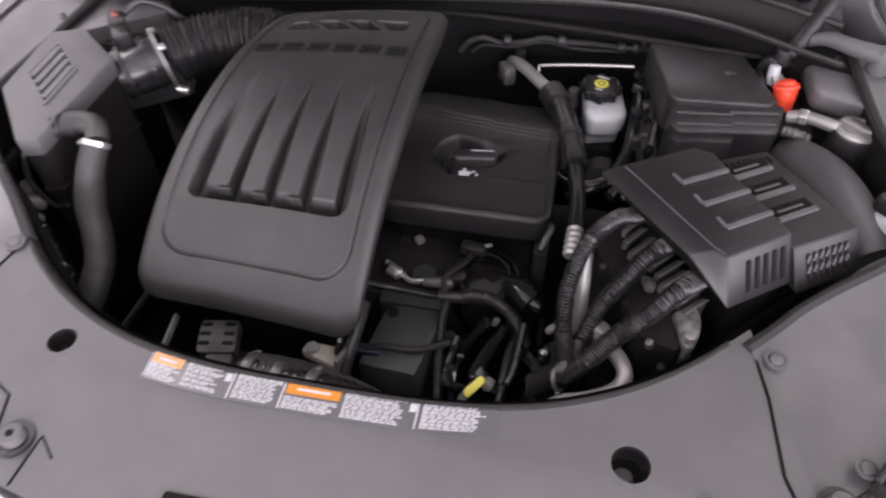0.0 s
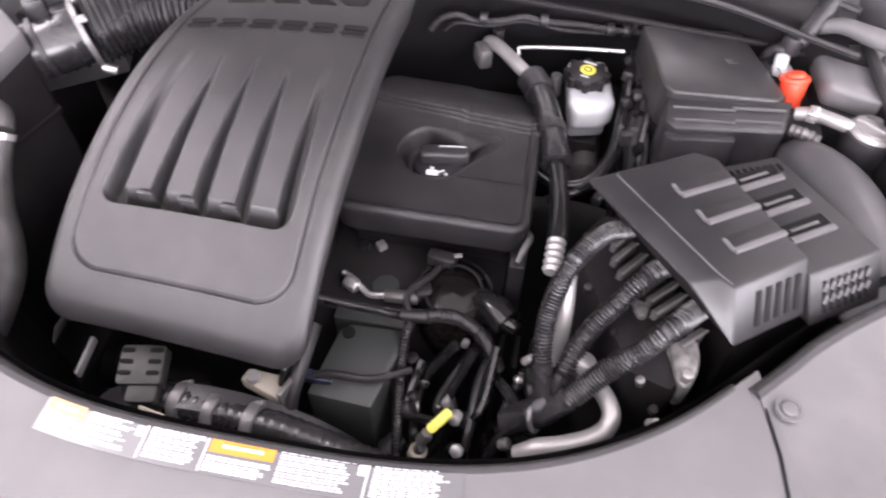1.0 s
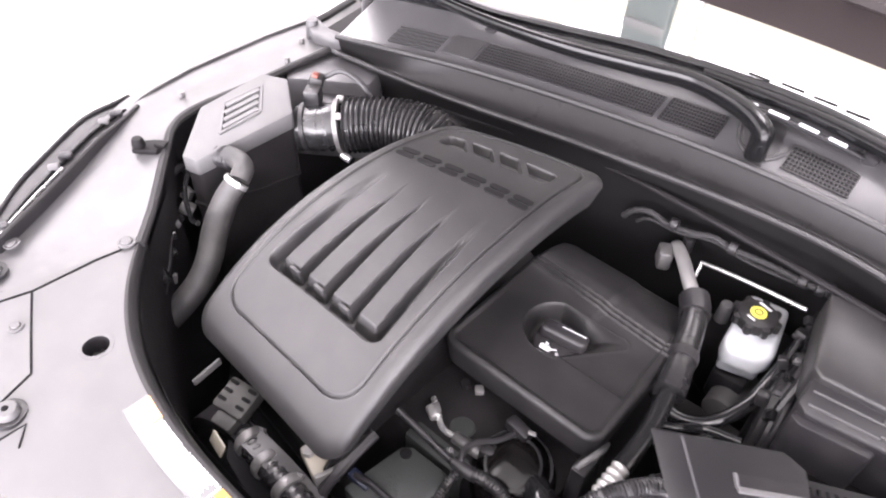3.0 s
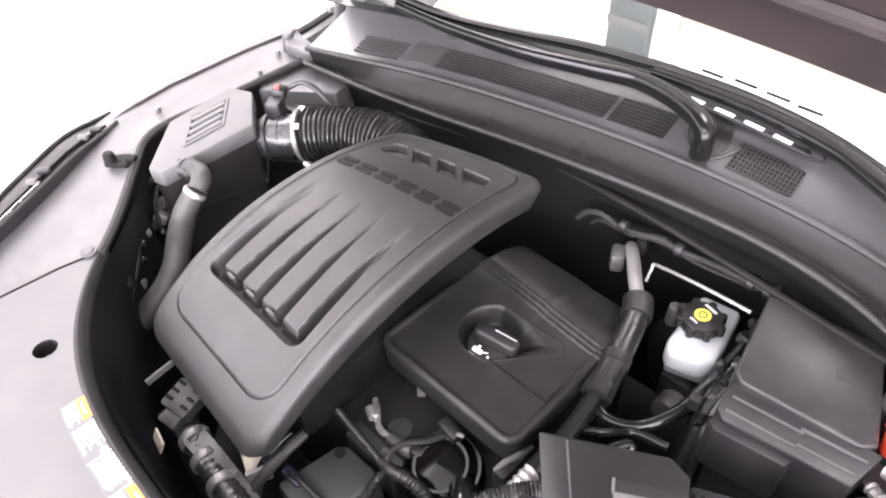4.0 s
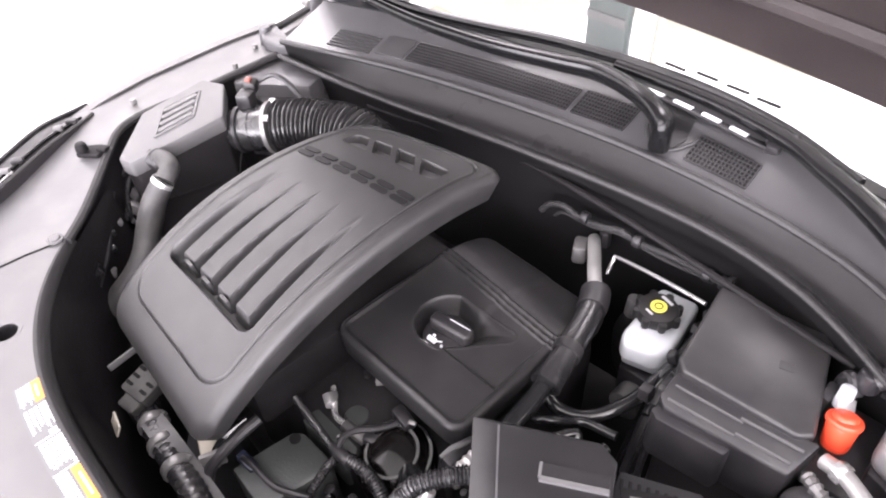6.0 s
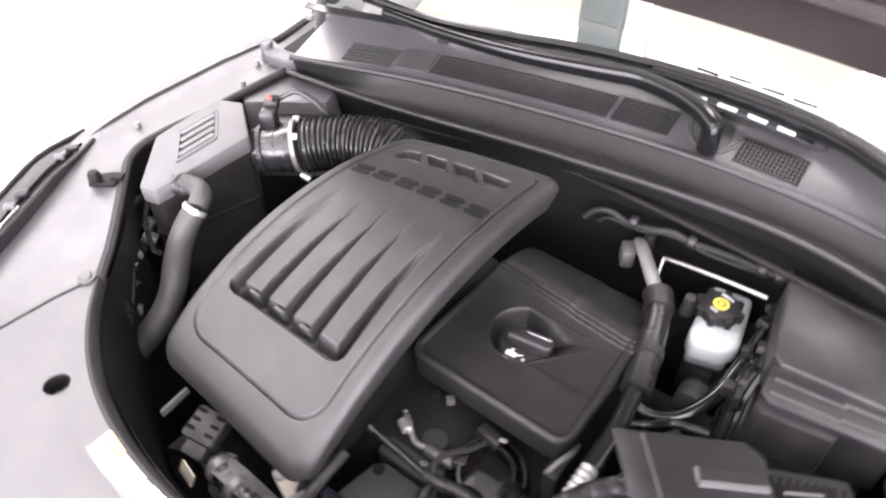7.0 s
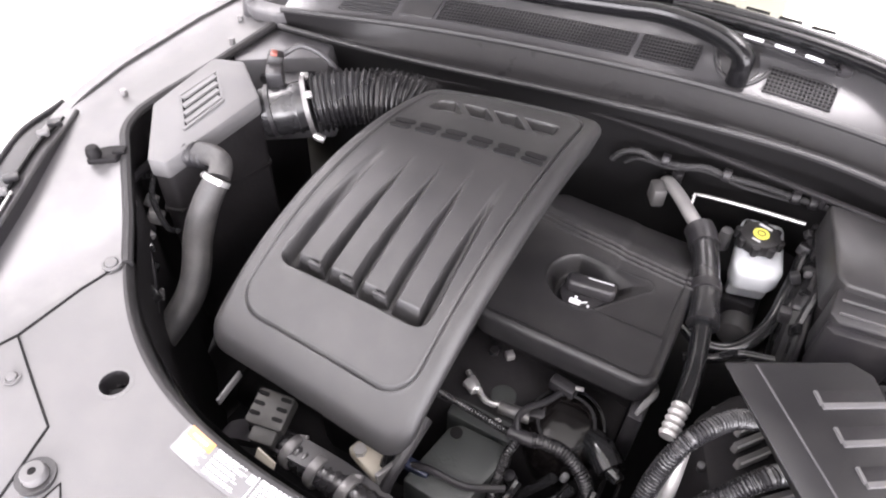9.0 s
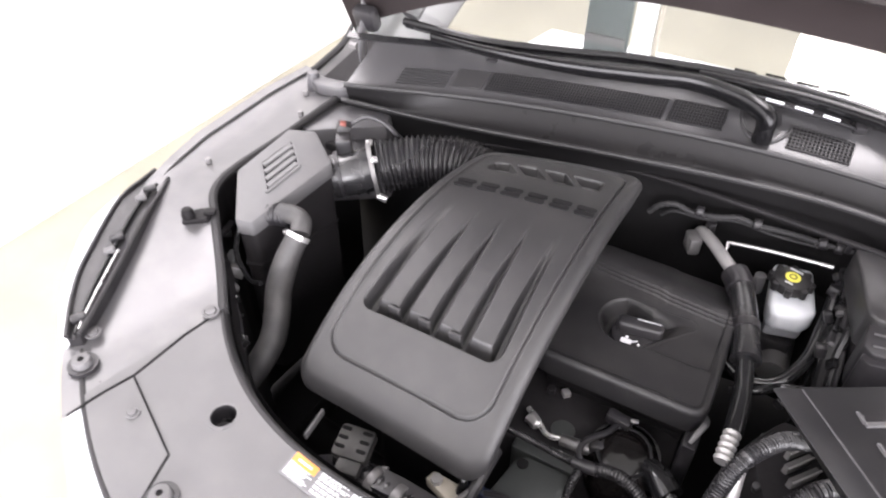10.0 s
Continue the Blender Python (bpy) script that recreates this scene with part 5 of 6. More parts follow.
def heater_pipes():
    for pts, r, lab in (([(0.225, 0.5, 0.83), (0.262, 0.49, 0.82), (0.3, 0.51, 0.82), (0.327, 0.56, 0.83), (0.336, 0.62, 0.84), (0.342, 0.69, 0.85)], 0.0095, "black bent heater pipe under the reservoir"),
                        ([(0.24, 0.44, 0.84), (0.275, 0.455, 0.845), (0.3, 0.49, 0.83), (0.345, 0.5, 0.835)], 0.0065, "thin black pipe beside the fuse box"),
                        ([(0.3, 0.43, 0.86), (0.315, 0.455, 0.86), (0.325, 0.44, 0.85), (0.345, 0.445, 0.85), (0.35, 0.47, 0.85)], 0.0075, "looped black pipe behind the battery cover")):
        t = thing("heater_pipe", pts[0], lab, "pipe", "heater pipes")
        part("pipe", tube(pts, r, 12), GLOSS, t)
        shifted(t, -0.012, 0.0, 0.004)
    c = thing("bulkhead_cable", (0.15, 0.73, 0.91), "taped black cable sagging along the bulkhead", "cable")
    part("second_strand", tube([(0.04, 0.735, 0.88), (0.06, 0.732, 0.898), (0.11, 0.733, 0.9), (0.16, 0.736, 0.912), (0.22, 0.745, 0.9), (0.3, 0.762, 0.893)], 0.003, 8), SEAL, c)
    part("run", tube([(0.02, 0.725, 0.885), (0.035, 0.726, 0.905), (0.06, 0.728, 0.914), (0.09, 0.731, 0.906), (0.13, 0.73, 0.913), (0.16, 0.733, 0.921), (0.19, 0.734, 0.917), (0.24, 0.748, 0.91), (0.29, 0.757, 0.903), (0.335, 0.755, 0.905)], 0.0048, 10, pitch=0.012, depth=0.0006), SEAL, c)
    for x, y, z in ((0.1, 0.728, 0.914), (0.19, 0.732, 0.92), (0.29, 0.757, 0.903), (0.315, 0.757, 0.904)):
        part("tape", rod((x - 0.006, y, z), (x + 0.006, y + 0.001, z), 0.01, None, 12, 0.002), BLACK, c)
    part("lug", box((0.325, 0.748, 0.918), (0.008, 0.012, 0.02), 0.002), BLACK, c)
    b = thing("harness_bundle", (0.345, 0.68, 0.85), "bundle of taped black cables down the fuse box side", "cable bundle")
    random.seed(9)
    for k in range(6):
        x = 0.33 + 0.006 * k
        part("strand", tube([(x, 0.745 - 0.01 * k, 0.915), (x + random.uniform(-0.008, 0.004), 0.69 - 0.012 * k, 0.91 + random.uniform(-0.02, 0.01)), (x - 0.004, 0.62 - 0.008 * k, 0.88), (x, 0.57 - 0.005 * k, 0.83), (x, 0.54, 0.76)], random.choice((0.005, 0.007, 0.009)), 8), random.choice((RUBBER, GLOSS, BLACK)), b)
    # made-up small plugs at random, for glints along the bundle
    for k in range(9):
        p = (0.335 + random.uniform(-0.014, 0.012), 0.56 + 0.02 * k, 0.875 + 0.004 * k + random.uniform(-0.01, 0.012))
        part("plug", box(p, (random.uniform(0.008, 0.016), random.uniform(0.01, 0.018), random.uniform(0.01, 0.02)), 0.002, turn=(random.uniform(-25, 25), random.uniform(-25, 25), random.uniform(0, 90))), (GLOSS, BLACK, VALVE)[k % 3], b)
    for y, z in ((0.6, 0.885), (0.65, 0.905)):
        part("clip", box((0.338, y, z), (0.01, 0.008, 0.012), 0.003, turn=(20, 0, 10)), PANEL, b)
    shifted(b, 0.0, -0.012, -0.03)


heater_pipes()


# ---- fuse box and battery terminal ----
def fuse_box():
    t = thing("fuse_box", (0.44, 0.6, 0.8), "black plastic fuse box with a ribbed stepped lid", "fuse box")
    top = lambda x, y: 0.953 - 0.05 * max(0, y - 0.57) - 0.015 * (x - 0.35)
    part("lid", prism([(0.354, 0.568), (0.367, 0.556), (0.496, 0.567), (0.509, 0.581), (0.466, 0.727), (0.328, 0.71)], 0.89, top, 0.0045, None, 3), FUSE, t)
    part("front_face", prism([(0.36, 0.525), (0.373, 0.516), (0.508, 0.532), (0.518, 0.578), (0.36, 0.56)], 0.85, lambda x, y: 0.929 + 0.35 * (y - 0.52) - 0.02 * (x - 0.35), 0.004), BLACK, t)
    part("step_block", prism([(0.36, 0.511), (0.372, 0.503), (0.449, 0.514), (0.453, 0.534), (0.366, 0.533)], 0.845, 0.92, 0.004), BLACK, t)
    part("base", prism([(0.372, 0.525), (0.505, 0.542), (0.464, 0.714), (0.343, 0.698)], 0.6, 0.895, 0.006), DARK, t)
    fz = lambda x, y: 0.9332 + 0.35 * (y - 0.529) - 0.02 * (x - 0.35)
    for (x0, y0), (x1, y1), w in (((0.368, 0.543), (0.446, 0.55), 0.002), ((0.442, 0.553), (0.508, 0.56), 0.0028), ((0.37, 0.526), (0.446, 0.533), 0.0022), ((0.446, 0.536), (0.504, 0.542), 0.0026)):
        part("bead", strip([(x0, y0), (x1, y1)], w, 0.003, fz, 0.0), AIR, t, "pale moulded bead")
    part("latch", box((0.494, 0.65, 0.92), (0.012, 0.03, 0.05), 0.003), BLACK, t)
    part("badge", box((0.446, 0.645, top(0.446, 0.645) + 0.0005), (0.016, 0.012, 0.001), 0.0003, turn=(0, 0, 20)), COVER, t, "faint moulded badge")


fuse_box()


def terminal():
    t = thing("jump_terminal", (0.526, 0.575, 0.9), "red capped battery jump terminal", "terminal")
    c = rod((0.527, 0.566, 0.928), (0.524, 0.573, 0.962), 0.0145, 0.0165, 28, 0.003)
    rod((0.524, 0.573, 0.96), (0.523, 0.575, 0.966), 0.0188, 0.0182, 28, 0.002, c)
    rod((0.523, 0.575, 0.966), (0.522, 0.577, 0.971), 0.014, 0.011, 24, 0.002, c)
    part("cap", c, RED, t, "bright red plastic cap")
    part("post", rod((0.529, 0.562, 0.88), (0.527, 0.566, 0.93), 0.013, None, 16), BLACK, t)
    part("white_collar", rod((0.512, 0.604, 0.945), (0.51, 0.61, 0.972), 0.0095, 0.008, 16, 0.002), CLOUDY, t)
    part("lug", box((0.517, 0.594, 0.958), (0.018, 0.026, 0.006), 0.001, turn=(0, 0, 15)), STEEL, t)
    part("boot", tube([(0.5, 0.64, 0.93), (0.502, 0.635, 0.955), (0.51, 0.628, 0.968), (0.516, 0.62, 0.955)], 0.009, 10), BLACK, t)
    part("knob", rod((0.521, 0.63, 0.965), (0.521, 0.63, 0.99), 0.014, 0.012, 16, 0.003), BLACK, t)
    shifted(t, -0.002, 0.042, -0.01)
    s = thing("gas_strut", (0.525, 0.638, 0.97), "black gas strut between the tower and the bonnet hinge", "strut")
    a, b = Vector((0.53, 0.645, 0.972)), Vector((0.592, 0.735, 1.035))
    part("cylinder", rod(a.lerp(b, 0.15), b, 0.012, 0.014, 16, 0.002), BLACK, s)
    part("ball_joint", rod(a, a.lerp(b, 0.2), 0.009, 0.012, 14, 0.002), BLACK, s)
    shifted(s, -0.005, 0.02, 0.0)


terminal()


def tanks():
    t = thing("coolant_tank", (0.59, 0.42, 0.75), "dark rounded coolant tank with a silver pressure cap", "tank")
    part("shell", tube([(0.55, 0.525, 0.885), (0.563, 0.49, 0.9), (0.583, 0.445, 0.905), (0.603, 0.39, 0.903), (0.625, 0.33, 0.89)], lambda s: 0.026 + 0.012 * math.sin(s * 3.0), 24), TANK, t)
    part("lower_shell", prism([(0.54, 0.52), (0.57, 0.4), (0.6, 0.33), (0.65, 0.34), (0.64, 0.5)], 0.7, 0.885, 0.01), TANK, t)
    part("neck", rod((0.622, 0.522, 0.89), (0.622, 0.522, 0.943), 0.03, 0.0315, 28, 0.002), BLACK, t)
    cap = rod((0.622, 0.522, 0.942), (0.622, 0.522, 0.949), 0.029, 0.026, 36, 0.002)
    merge(cap, box((0.622, 0.522, 0.951), (0.046, 0.012, 0.006), 0.002, turn=(0, 0, -35)))
    merge(cap, ring((0.622, 0.522, 0.948), (0, 0, 1), 0.021, 0.018, 0.003))
    part("pressure_cap", cap, ALU, t, "silver pressure cap with a grip bar")
    part("overflow_pipe", tube([(0.54, 0.556, 0.93), (0.562, 0.548, 0.938), (0.59, 0.53, 0.942), (0.6, 0.527, 0.94)], 0.009, 12), ALU, t, "bright overflow pipe")
    part("pipe_nut", rod((0.553, 0.552, 0.936), (0.564, 0.547, 0.938), 0.0125, None, 6, 0.001), STEEL, t)
    part("seal_ring", tube([(0.535, 0.535, 0.92), (0.552, 0.522, 0.925), (0.565, 0.52, 0.92)], 0.007, 8, pitch=0.008, depth=0.002), ALUDIM, t)
    shifted(t, -0.014, 0.018, 0.0)
    w = thing("washer_bottle", (0.605, 0.34, 0.8), "white washer bottle neck with a black cap", "bottle")
    part("bottle", rod((0.607, 0.32, 0.8), (0.612, 0.344, 0.934), 0.037, 0.027, 28, 0.008), WHITE, w)
    cap = rod((0.6125, 0.346, 0.931), (0.614, 0.352, 0.947), 0.0265, 0.025, 28, 0.003)
    part("cap", cap, BLACK, w, "black ribbed washer cap")
    part("cap_mark", ring((0.614, 0.352, 0.947), (0.06, 0.27, 1), 0.0225, 0.016, 0.001), ALUDIM, w, "pale symbol ring")
    part("mark_core", box((0.6142, 0.353, 0.948), (0.022, 0.014, 0.001), 0, turn=(-15, 0, 40)), ALUDIM, w)
    shifted(w, 0.018, 0.048, 0.0)


tanks()


# ---- battery cover ----
def solid(verts, faces, bev=0.0):
    own = bmesh.new()
    vs = [own.verts.new(v) for v in verts]
    for f in faces:
        own.faces.new([vs[i] for i in f])
    bmesh.ops.recalc_face_normals(own, faces=own.faces)
    if bev:
        bevel(own, bev)
    return own


def top_plane(x, y):
    return 1.003 - 0.04 * (x - 0.357) - 0.02 * (y - 0.3)


def shell(outline, slope_out, drop, bev=0.003, lift=0.0):
    """A lid: a flat top over an outline whose edges flare out by slope_out (one for each corner) over a drop."""
    n = len(outline)
    top = [(x, y, top_plane(x, y) + lift) for x, y in outline]
    low = [(x + ox, y + oy, top_plane(x, y) + lift - d) for (x, y), (ox, oy), d in zip(outline, slope_out, drop)]
    return solid(top + low, [tuple(range(n)), tuple(range(2 * n - 1, n - 1, -1))] + [(i, (i + 1) % n, n + (i + 1) % n, n + i) for i in range(n)], bev)


def battery_cover():
    t = thing("battery_cover", (0.42, 0.27, 0.85), "faceted black plastic battery cover with slotted vents", "battery cover")
    left = [(0.283, 0.335), (0.382, 0.221), (0.395, 0.212), (0.468, 0.266), (0.409, 0.356), (0.393, 0.386), (0.369, 0.391)]
    part("main_lid", shell(left, [(-0.026, -0.008), (-0.026, -0.005), (0.0115, -0.029), (0.0115, -0.029), (0.0, 0.0), (0.0, 0.0), (0.0, 0.008)], (0.007, 0.007, 0.05, 0.05, 0.05, 0.05, 0.05), 0.0025), BATT, t)
    right = [(0.404, 0.362), (0.473, 0.256), (0.552, 0.308), (0.464, 0.424), (0.396, 0.388)]
    part("side_lid", shell(right, [(0, 0), (0.017, -0.022), (0.017, -0.022), (0.01, 0.005), (0.0, 0.008)], (0.05,) * 5, 0.003, -0.014), BATT, t)
    part("ridge_line", strip([(0.287, 0.3345), (0.38, 0.2275), (0.393, 0.2165)], 0.002, 0.0008, top_plane), TANK, t, "paler line along the ridge")
    # raised pads and paler ribs on the lid
    for k in range(3):
        f = k / 2
        a = Vector((0.352 + 0.046 * f, 0.319 - 0.063 * f))
        b = Vector((0.406 + 0.043 * f, 0.354 - 0.062 * f))
        part("rib", strip([(a.x, a.y), (b.x, b.y)], 0.005, 0.004, top_plane), PANEL, t, "pale rib")
        n = Vector((-(b - a).y, (b - a).x)).normalized() * 0.017
        part("pad", prism([(a.x, a.y), (b.x, b.y), (b.x + n.x, b.y + n.y), (a.x + n.x, a.y + n.y)], lambda x, y: top_plane(x, y) - 0.002, lambda x, y: top_plane(x, y) + 0.0018, 0.0006), BLACK, t)
        part("pad_edge", strip([(a.x + n.x * 0.1, a.y + n.y * 0.1), (a.x + n.x, a.y + n.y)], 0.003, 0.003, top_plane), PANEL, t)
        c, d = b + Vector((0.012, 0.003)), b + Vector((0.059, 0.035))
        zr = lambda x, y: top_plane(x, y) - 0.0135
        part("slat", strip([(c.x, c.y), (d.x, d.y)], 0.006, 0.004, zr), PANEL, t, "pale vent slat")
        m = Vector((-(d - c).y, (d - c).x)).normalized()
        p = [c + m * 0.004, d + m * 0.004, d + m * 0.02, c + m * 0.02]
        # thin near-black slab, the shade inside the vent given as colour
        part("vent_opening", prism([(q.x, q.y) for q in p], lambda x, y: zr(x, y) - 0.004, lambda x, y: zr(x, y) + 0.0012), HOLE, t, "dark vent opening")
        # a glint inside the opening, laid in as a paler strip
        q0, q1 = c.lerp(d, 0.15) + m * 0.011, c.lerp(d, 0.8) + m * 0.011
        part("glint_bar", strip([(q0.x, q0.y), (q1.x, q1.y)], 0.003, 0.0022, zr), ALUDIM, t)

    def slots(a, b, down, n, w, s0, s1, pale):
        """Upright slots in a flaring front face between the top corners a and b."""
        a, b, down = Vector(a), Vector(b), Vector(down)
        out = (b - a).cross(down).normalized()
        if out.y > 0:
            out = -out
        for k in range(n):
            e = a.lerp(b, s0 + (s1 - s0) * k / (n - 1))
            u = (b - a).normalized()
            p = [e + down * 0.2 - u * w, e + down * 0.2 + u * w, e + down * 0.8 + u * w, e + down * 0.8 - u * w]
            verts = [q - out * 0.004 for q in p] + [q + out * 0.0012 for q in p]
            part("slot", solid(verts, [(0, 1, 2, 3), (7, 6, 5, 4), (0, 4, 5, 1), (1, 5, 6, 2), (2, 6, 7, 3), (3, 7, 4, 0)]), HOLE, t)
            if pale:
                for f in (0.3, 0.7):
                    q0, q1 = p[0].lerp(p[3], f) + out * 0.0016, p[1].lerp(p[2], f - 0.22) + out * 0.0016
                    part("cross_bar", rod(q0, q1, 0.0012, None, 6), PANEL, t)
    zt = top_plane
    slots((0.395, 0.212, zt(0.395, 0.212)), (0.468, 0.266, zt(0.468, 0.266)), (0.0115, -0.029, -0.05), 5, 0.0029, 0.32, 0.86, False)
    slots((0.473, 0.256, zt(0.473, 0.256) - 0.014), (0.552, 0.308, zt(0.552, 0.308) - 0.014), (0.017, -0.022, -0.05), 7, 0.0024, 0.2, 0.78, True)
    for (xa, ya), (xb, yb), n, dz in (((0.402, 0.389), (0.462, 0.418), 9, -0.014),):
        for k in range(n):
            x, y = xa + (xb - xa) * k / (n - 1), ya + (yb - ya) * k / (n - 1)
            part("tooth", box((x + 0.003, y - 0.012, top_plane(x, y) + dz + 0.0002), (0.0035, 0.011, 0.0024), 0.0006, turn=(0, 0, 30)), HOLE, t)
    b = thing("battery", (0.44, 0.28, 0.7), "black battery case beneath its cover", "battery")
    part("case", prism([(0.416, 0.248), (0.432, 0.222), (0.553, 0.302), (0.46, 0.412), (0.368, 0.362)], 0.75, 0.956, 0.008), DARK, b)
    part("tray", prism([(0.41, 0.21), (0.43, 0.185), (0.585, 0.29), (0.47, 0.42), (0.36, 0.36)], 0.42, 0.76, 0.008), DARK, b)


battery_cover()


# ---- left side: air filter, intake bellows and coolant hose ----
def air_box():
    t = thing("air_box", (-0.55, 0.4, 0.6), "black plastic air filter box with a louvred top", "air filter")
    pts = [(-0.502, 0.282), (-0.476, 0.29), (-0.44, 0.448), (-0.506, 0.494), (-0.55, 0.476), (-0.566, 0.362)]
    top = lambda x, y: 0.968 + 0.2 * (y - 0.285) - 0.08 * (x + 0.5)
    part("lid", prism(pts, lambda x, y: top(x, y) - 0.03, top, 0.004, None, 2), AIR, t)
    part("lower_case", prism([(x * 0.99 - 0.006, y * 0.97 + 0.012) for x, y in pts], 0.62, lambda x, y: top(x, y) - 0.028, 0.006), DARK, t)
    part("seam_flange", prism(pts, 0.87, 0.878, 0.002), DARK, t)
    # framed louvre set in the lid
    l1, l2, l3, l4 = Vector((-0.54, 0.391)), Vector((-0.526, 0.456)), Vector((-0.48, 0.415)), Vector((-0.492, 0.346))
    # the louvre's inner shade is a near-black slab laid on the lid
    part("louvre_well", prism([(p.x, p.y) for p in (l1, l4, l3, l2)], lambda x, y: top(x, y) - 0.004, lambda x, y: top(x, y) + 0.0012), HOLE, t, "dark louvre opening")
    for a, b in ((l1, l2), (l2, l3), (l3, l4), (l4, l1)):
        part("frame_bar", strip([(a.x, a.y), (b.x, b.y)], 0.004, 0.003, top), AIR, t)
    for k in range(4):
        f = (k + 0.62) / 4.2
        a, b = l1.lerp(l4, f).lerp(l2.lerp(l3, f), 0.06), l1.lerp(l4, f).lerp(l2.lerp(l3, f), 0.94)
        part("louvre", strip([(a.x, a.y), (b.x, b.y)], 0.0085, 0.004, top), AIR, t)
    s = part("outlet_stub", tube([(-0.488, 0.328, 0.948), (-0.466, 0.329, 0.96), (-0.436, 0.33, 0.966)], 0.0155, 16, pitch=0.0095, depth=0.0025), BLACK, t, "ribbed outlet stub")
    return t


air_box()


def breather_hose():
    t = thing("intake_hose", (-0.42, 0.28, 0.8), "black rubber hose with a bright clamp", "hose")
    part("elbow", tube([(-0.46, 0.318, 0.965), (-0.434, 0.319, 0.968), (-0.416, 0.313, 0.966), (-0.409, 0.298, 0.957)], 0.0155, 16), DUSTY, t)
    part("clamp", tube([(-0.4095, 0.297, 0.957), (-0.4102, 0.2915, 0.952)], 0.0188, 20), STEEL, t, "bright steel hose clamp")
    part("clamp_screw", box((-0.431, 0.294, 0.954), (0.01, 0.009, 0.007), 0.002), ALUDIM, t)
    part("hose", tube([(-0.41, 0.293, 0.954), (-0.417, 0.272, 0.925), (-0.424, 0.25, 0.88), (-0.414, 0.225, 0.845), (-0.402, 0.195, 0.825), (-0.405, 0.16, 0.8), (-0.425, 0.125, 0.76)], lambda s: 0.0172 + 0.003 * min(1, 4 * s), 16), DUSTY, t)
    return shifted(t, 0.008, 0.012, 0.003)


breather_hose()


SENSOR = material("glossy grey moulding", (0.02, 0.0195, 0.021), 0.25, patch=0.1, spec=0.7)
BROWN = material("brown-red plastic", (0.2, 0.06, 0.045), 0.4, patch=0.1)


def bellows():
    t = thing("intake_duct", (-0.4, 0.53, 0.9), "ribbed black intake duct with air flow sensor", "intake duct")
    part("bellows", tube([(-0.432, 0.502, 0.945), (-0.4, 0.527, 0.95), (-0.36, 0.552, 0.953), (-0.31, 0.572, 0.952), (-0.26, 0.58, 0.94)], 0.043, 28, pitch=0.0085, depth=0.0034, fine=8), RUBBER, t)
    part("sensor_body", rod((-0.495, 0.452, 0.935), (-0.437, 0.497, 0.945), 0.038, None, 32, 0.003), SENSOR, t, "glossy grey air flow sensor body")
    part("sensor_collar", rod((-0.486, 0.459, 0.937), (-0.481, 0.463, 0.938), 0.041, None, 28), BLACK, t)
    for k in (0, 1):
        part("body_rib", ring((-0.466 + 0.012 * k, 0.474 + 0.01 * k, 0.94), (0.78, 0.61, 0.13), 0.0395, 0.037, 0.003, 32), SENSOR, t)
    c = part("clamp", rod((-0.4425, 0.4925, 0.944), (-0.437, 0.497, 0.945), 0.0452, None, 32), ALUDIM, t, "bright worm-drive hose clamp")
    for k in (0.9, 2.2):
        part("clamp_bump", box((-0.44 + 0.029 * math.cos(k), 0.495 - 0.03 * math.cos(k), 0.945 + 0.044 * math.sin(k)), (0.012, 0.014, 0.006), 0.002, turn=(0, 0, 37)), STEEL, c)
    part("worm_screw", rod((-0.423, 0.478, 0.905), (-0.407, 0.483, 0.898), 0.0065, None, 10, 0.001), STEEL, c)
    part("sensor_plug", box((-0.487, 0.482, 0.985), (0.026, 0.03, 0.03), 0.004, turn=(0, 0, 35)), BLACK, t)
    part("plug_head", box((-0.502, 0.503, 0.998), (0.024, 0.024, 0.026), 0.005, turn=(0, 15, 35)), VALVE, t)
    part("plug_lock", box((-0.5, 0.5, 1.009), (0.01, 0.012, 0.012), 0.0015, turn=(0, 15, 35)), BROWN, t, "small brown-red lock tab")
    part("plug_wire", tube([(-0.5, 0.515, 1.0), (-0.475, 0.535, 1.015), (-0.445, 0.545, 1.005), (-0.425, 0.55, 0.985), (-0.41, 0.565, 0.96)], 0.0045, 8), BLACK, t)
    shifted(t, 0.03, 0.022, 0.008)


bellows()


def side_clutter():
    """Connectors, cables and a hook along the wing under the air box."""
    t = thing("wing_harness", (-0.55, 0.25, 0.85), "dark cable harness with plugs along the wing", "cable bundle")
    part("run", tube([(-0.57, 0.33, 0.9), (-0.56, 0.28, 0.9), (-0.525, 0.25, 0.895), (-0.48, 0.22, 0.88), (-0.44, 0.19, 0.86), (-0.4, 0.15, 0.84)], 0.007, 8), BLACK, t)
    random.seed(12)
    for k in range(9):
        f = k / 8
        p = Vector((-0.57, 0.31, 0.89)).lerp(Vector((-0.41, 0.16, 0.85)), f) + Vector((random.uniform(-0.005, 0.012), random.uniform(-0.008, 0.008), random.uniform(-0.03, 0.02)))
        part("plug", box(p, (random.uniform(0.012, 0.024), random.uniform(0.01, 0.02), random.uniform(0.01, 0.022)), 0.002, turn=(random.uniform(-30, 30), random.uniform(-30, 30), random.uniform(0, 90))), random.choice((BLACK, GLOSS, PANEL, ALUDIM)), t)
    part("loop", tube([(-0.52, 0.3, 0.93), (-0.51, 0.275, 0.9), (-0.47, 0.255, 0.88), (-0.44, 0.25, 0.89)], 0.004, 8), GLOSS, t)


side_clutter()


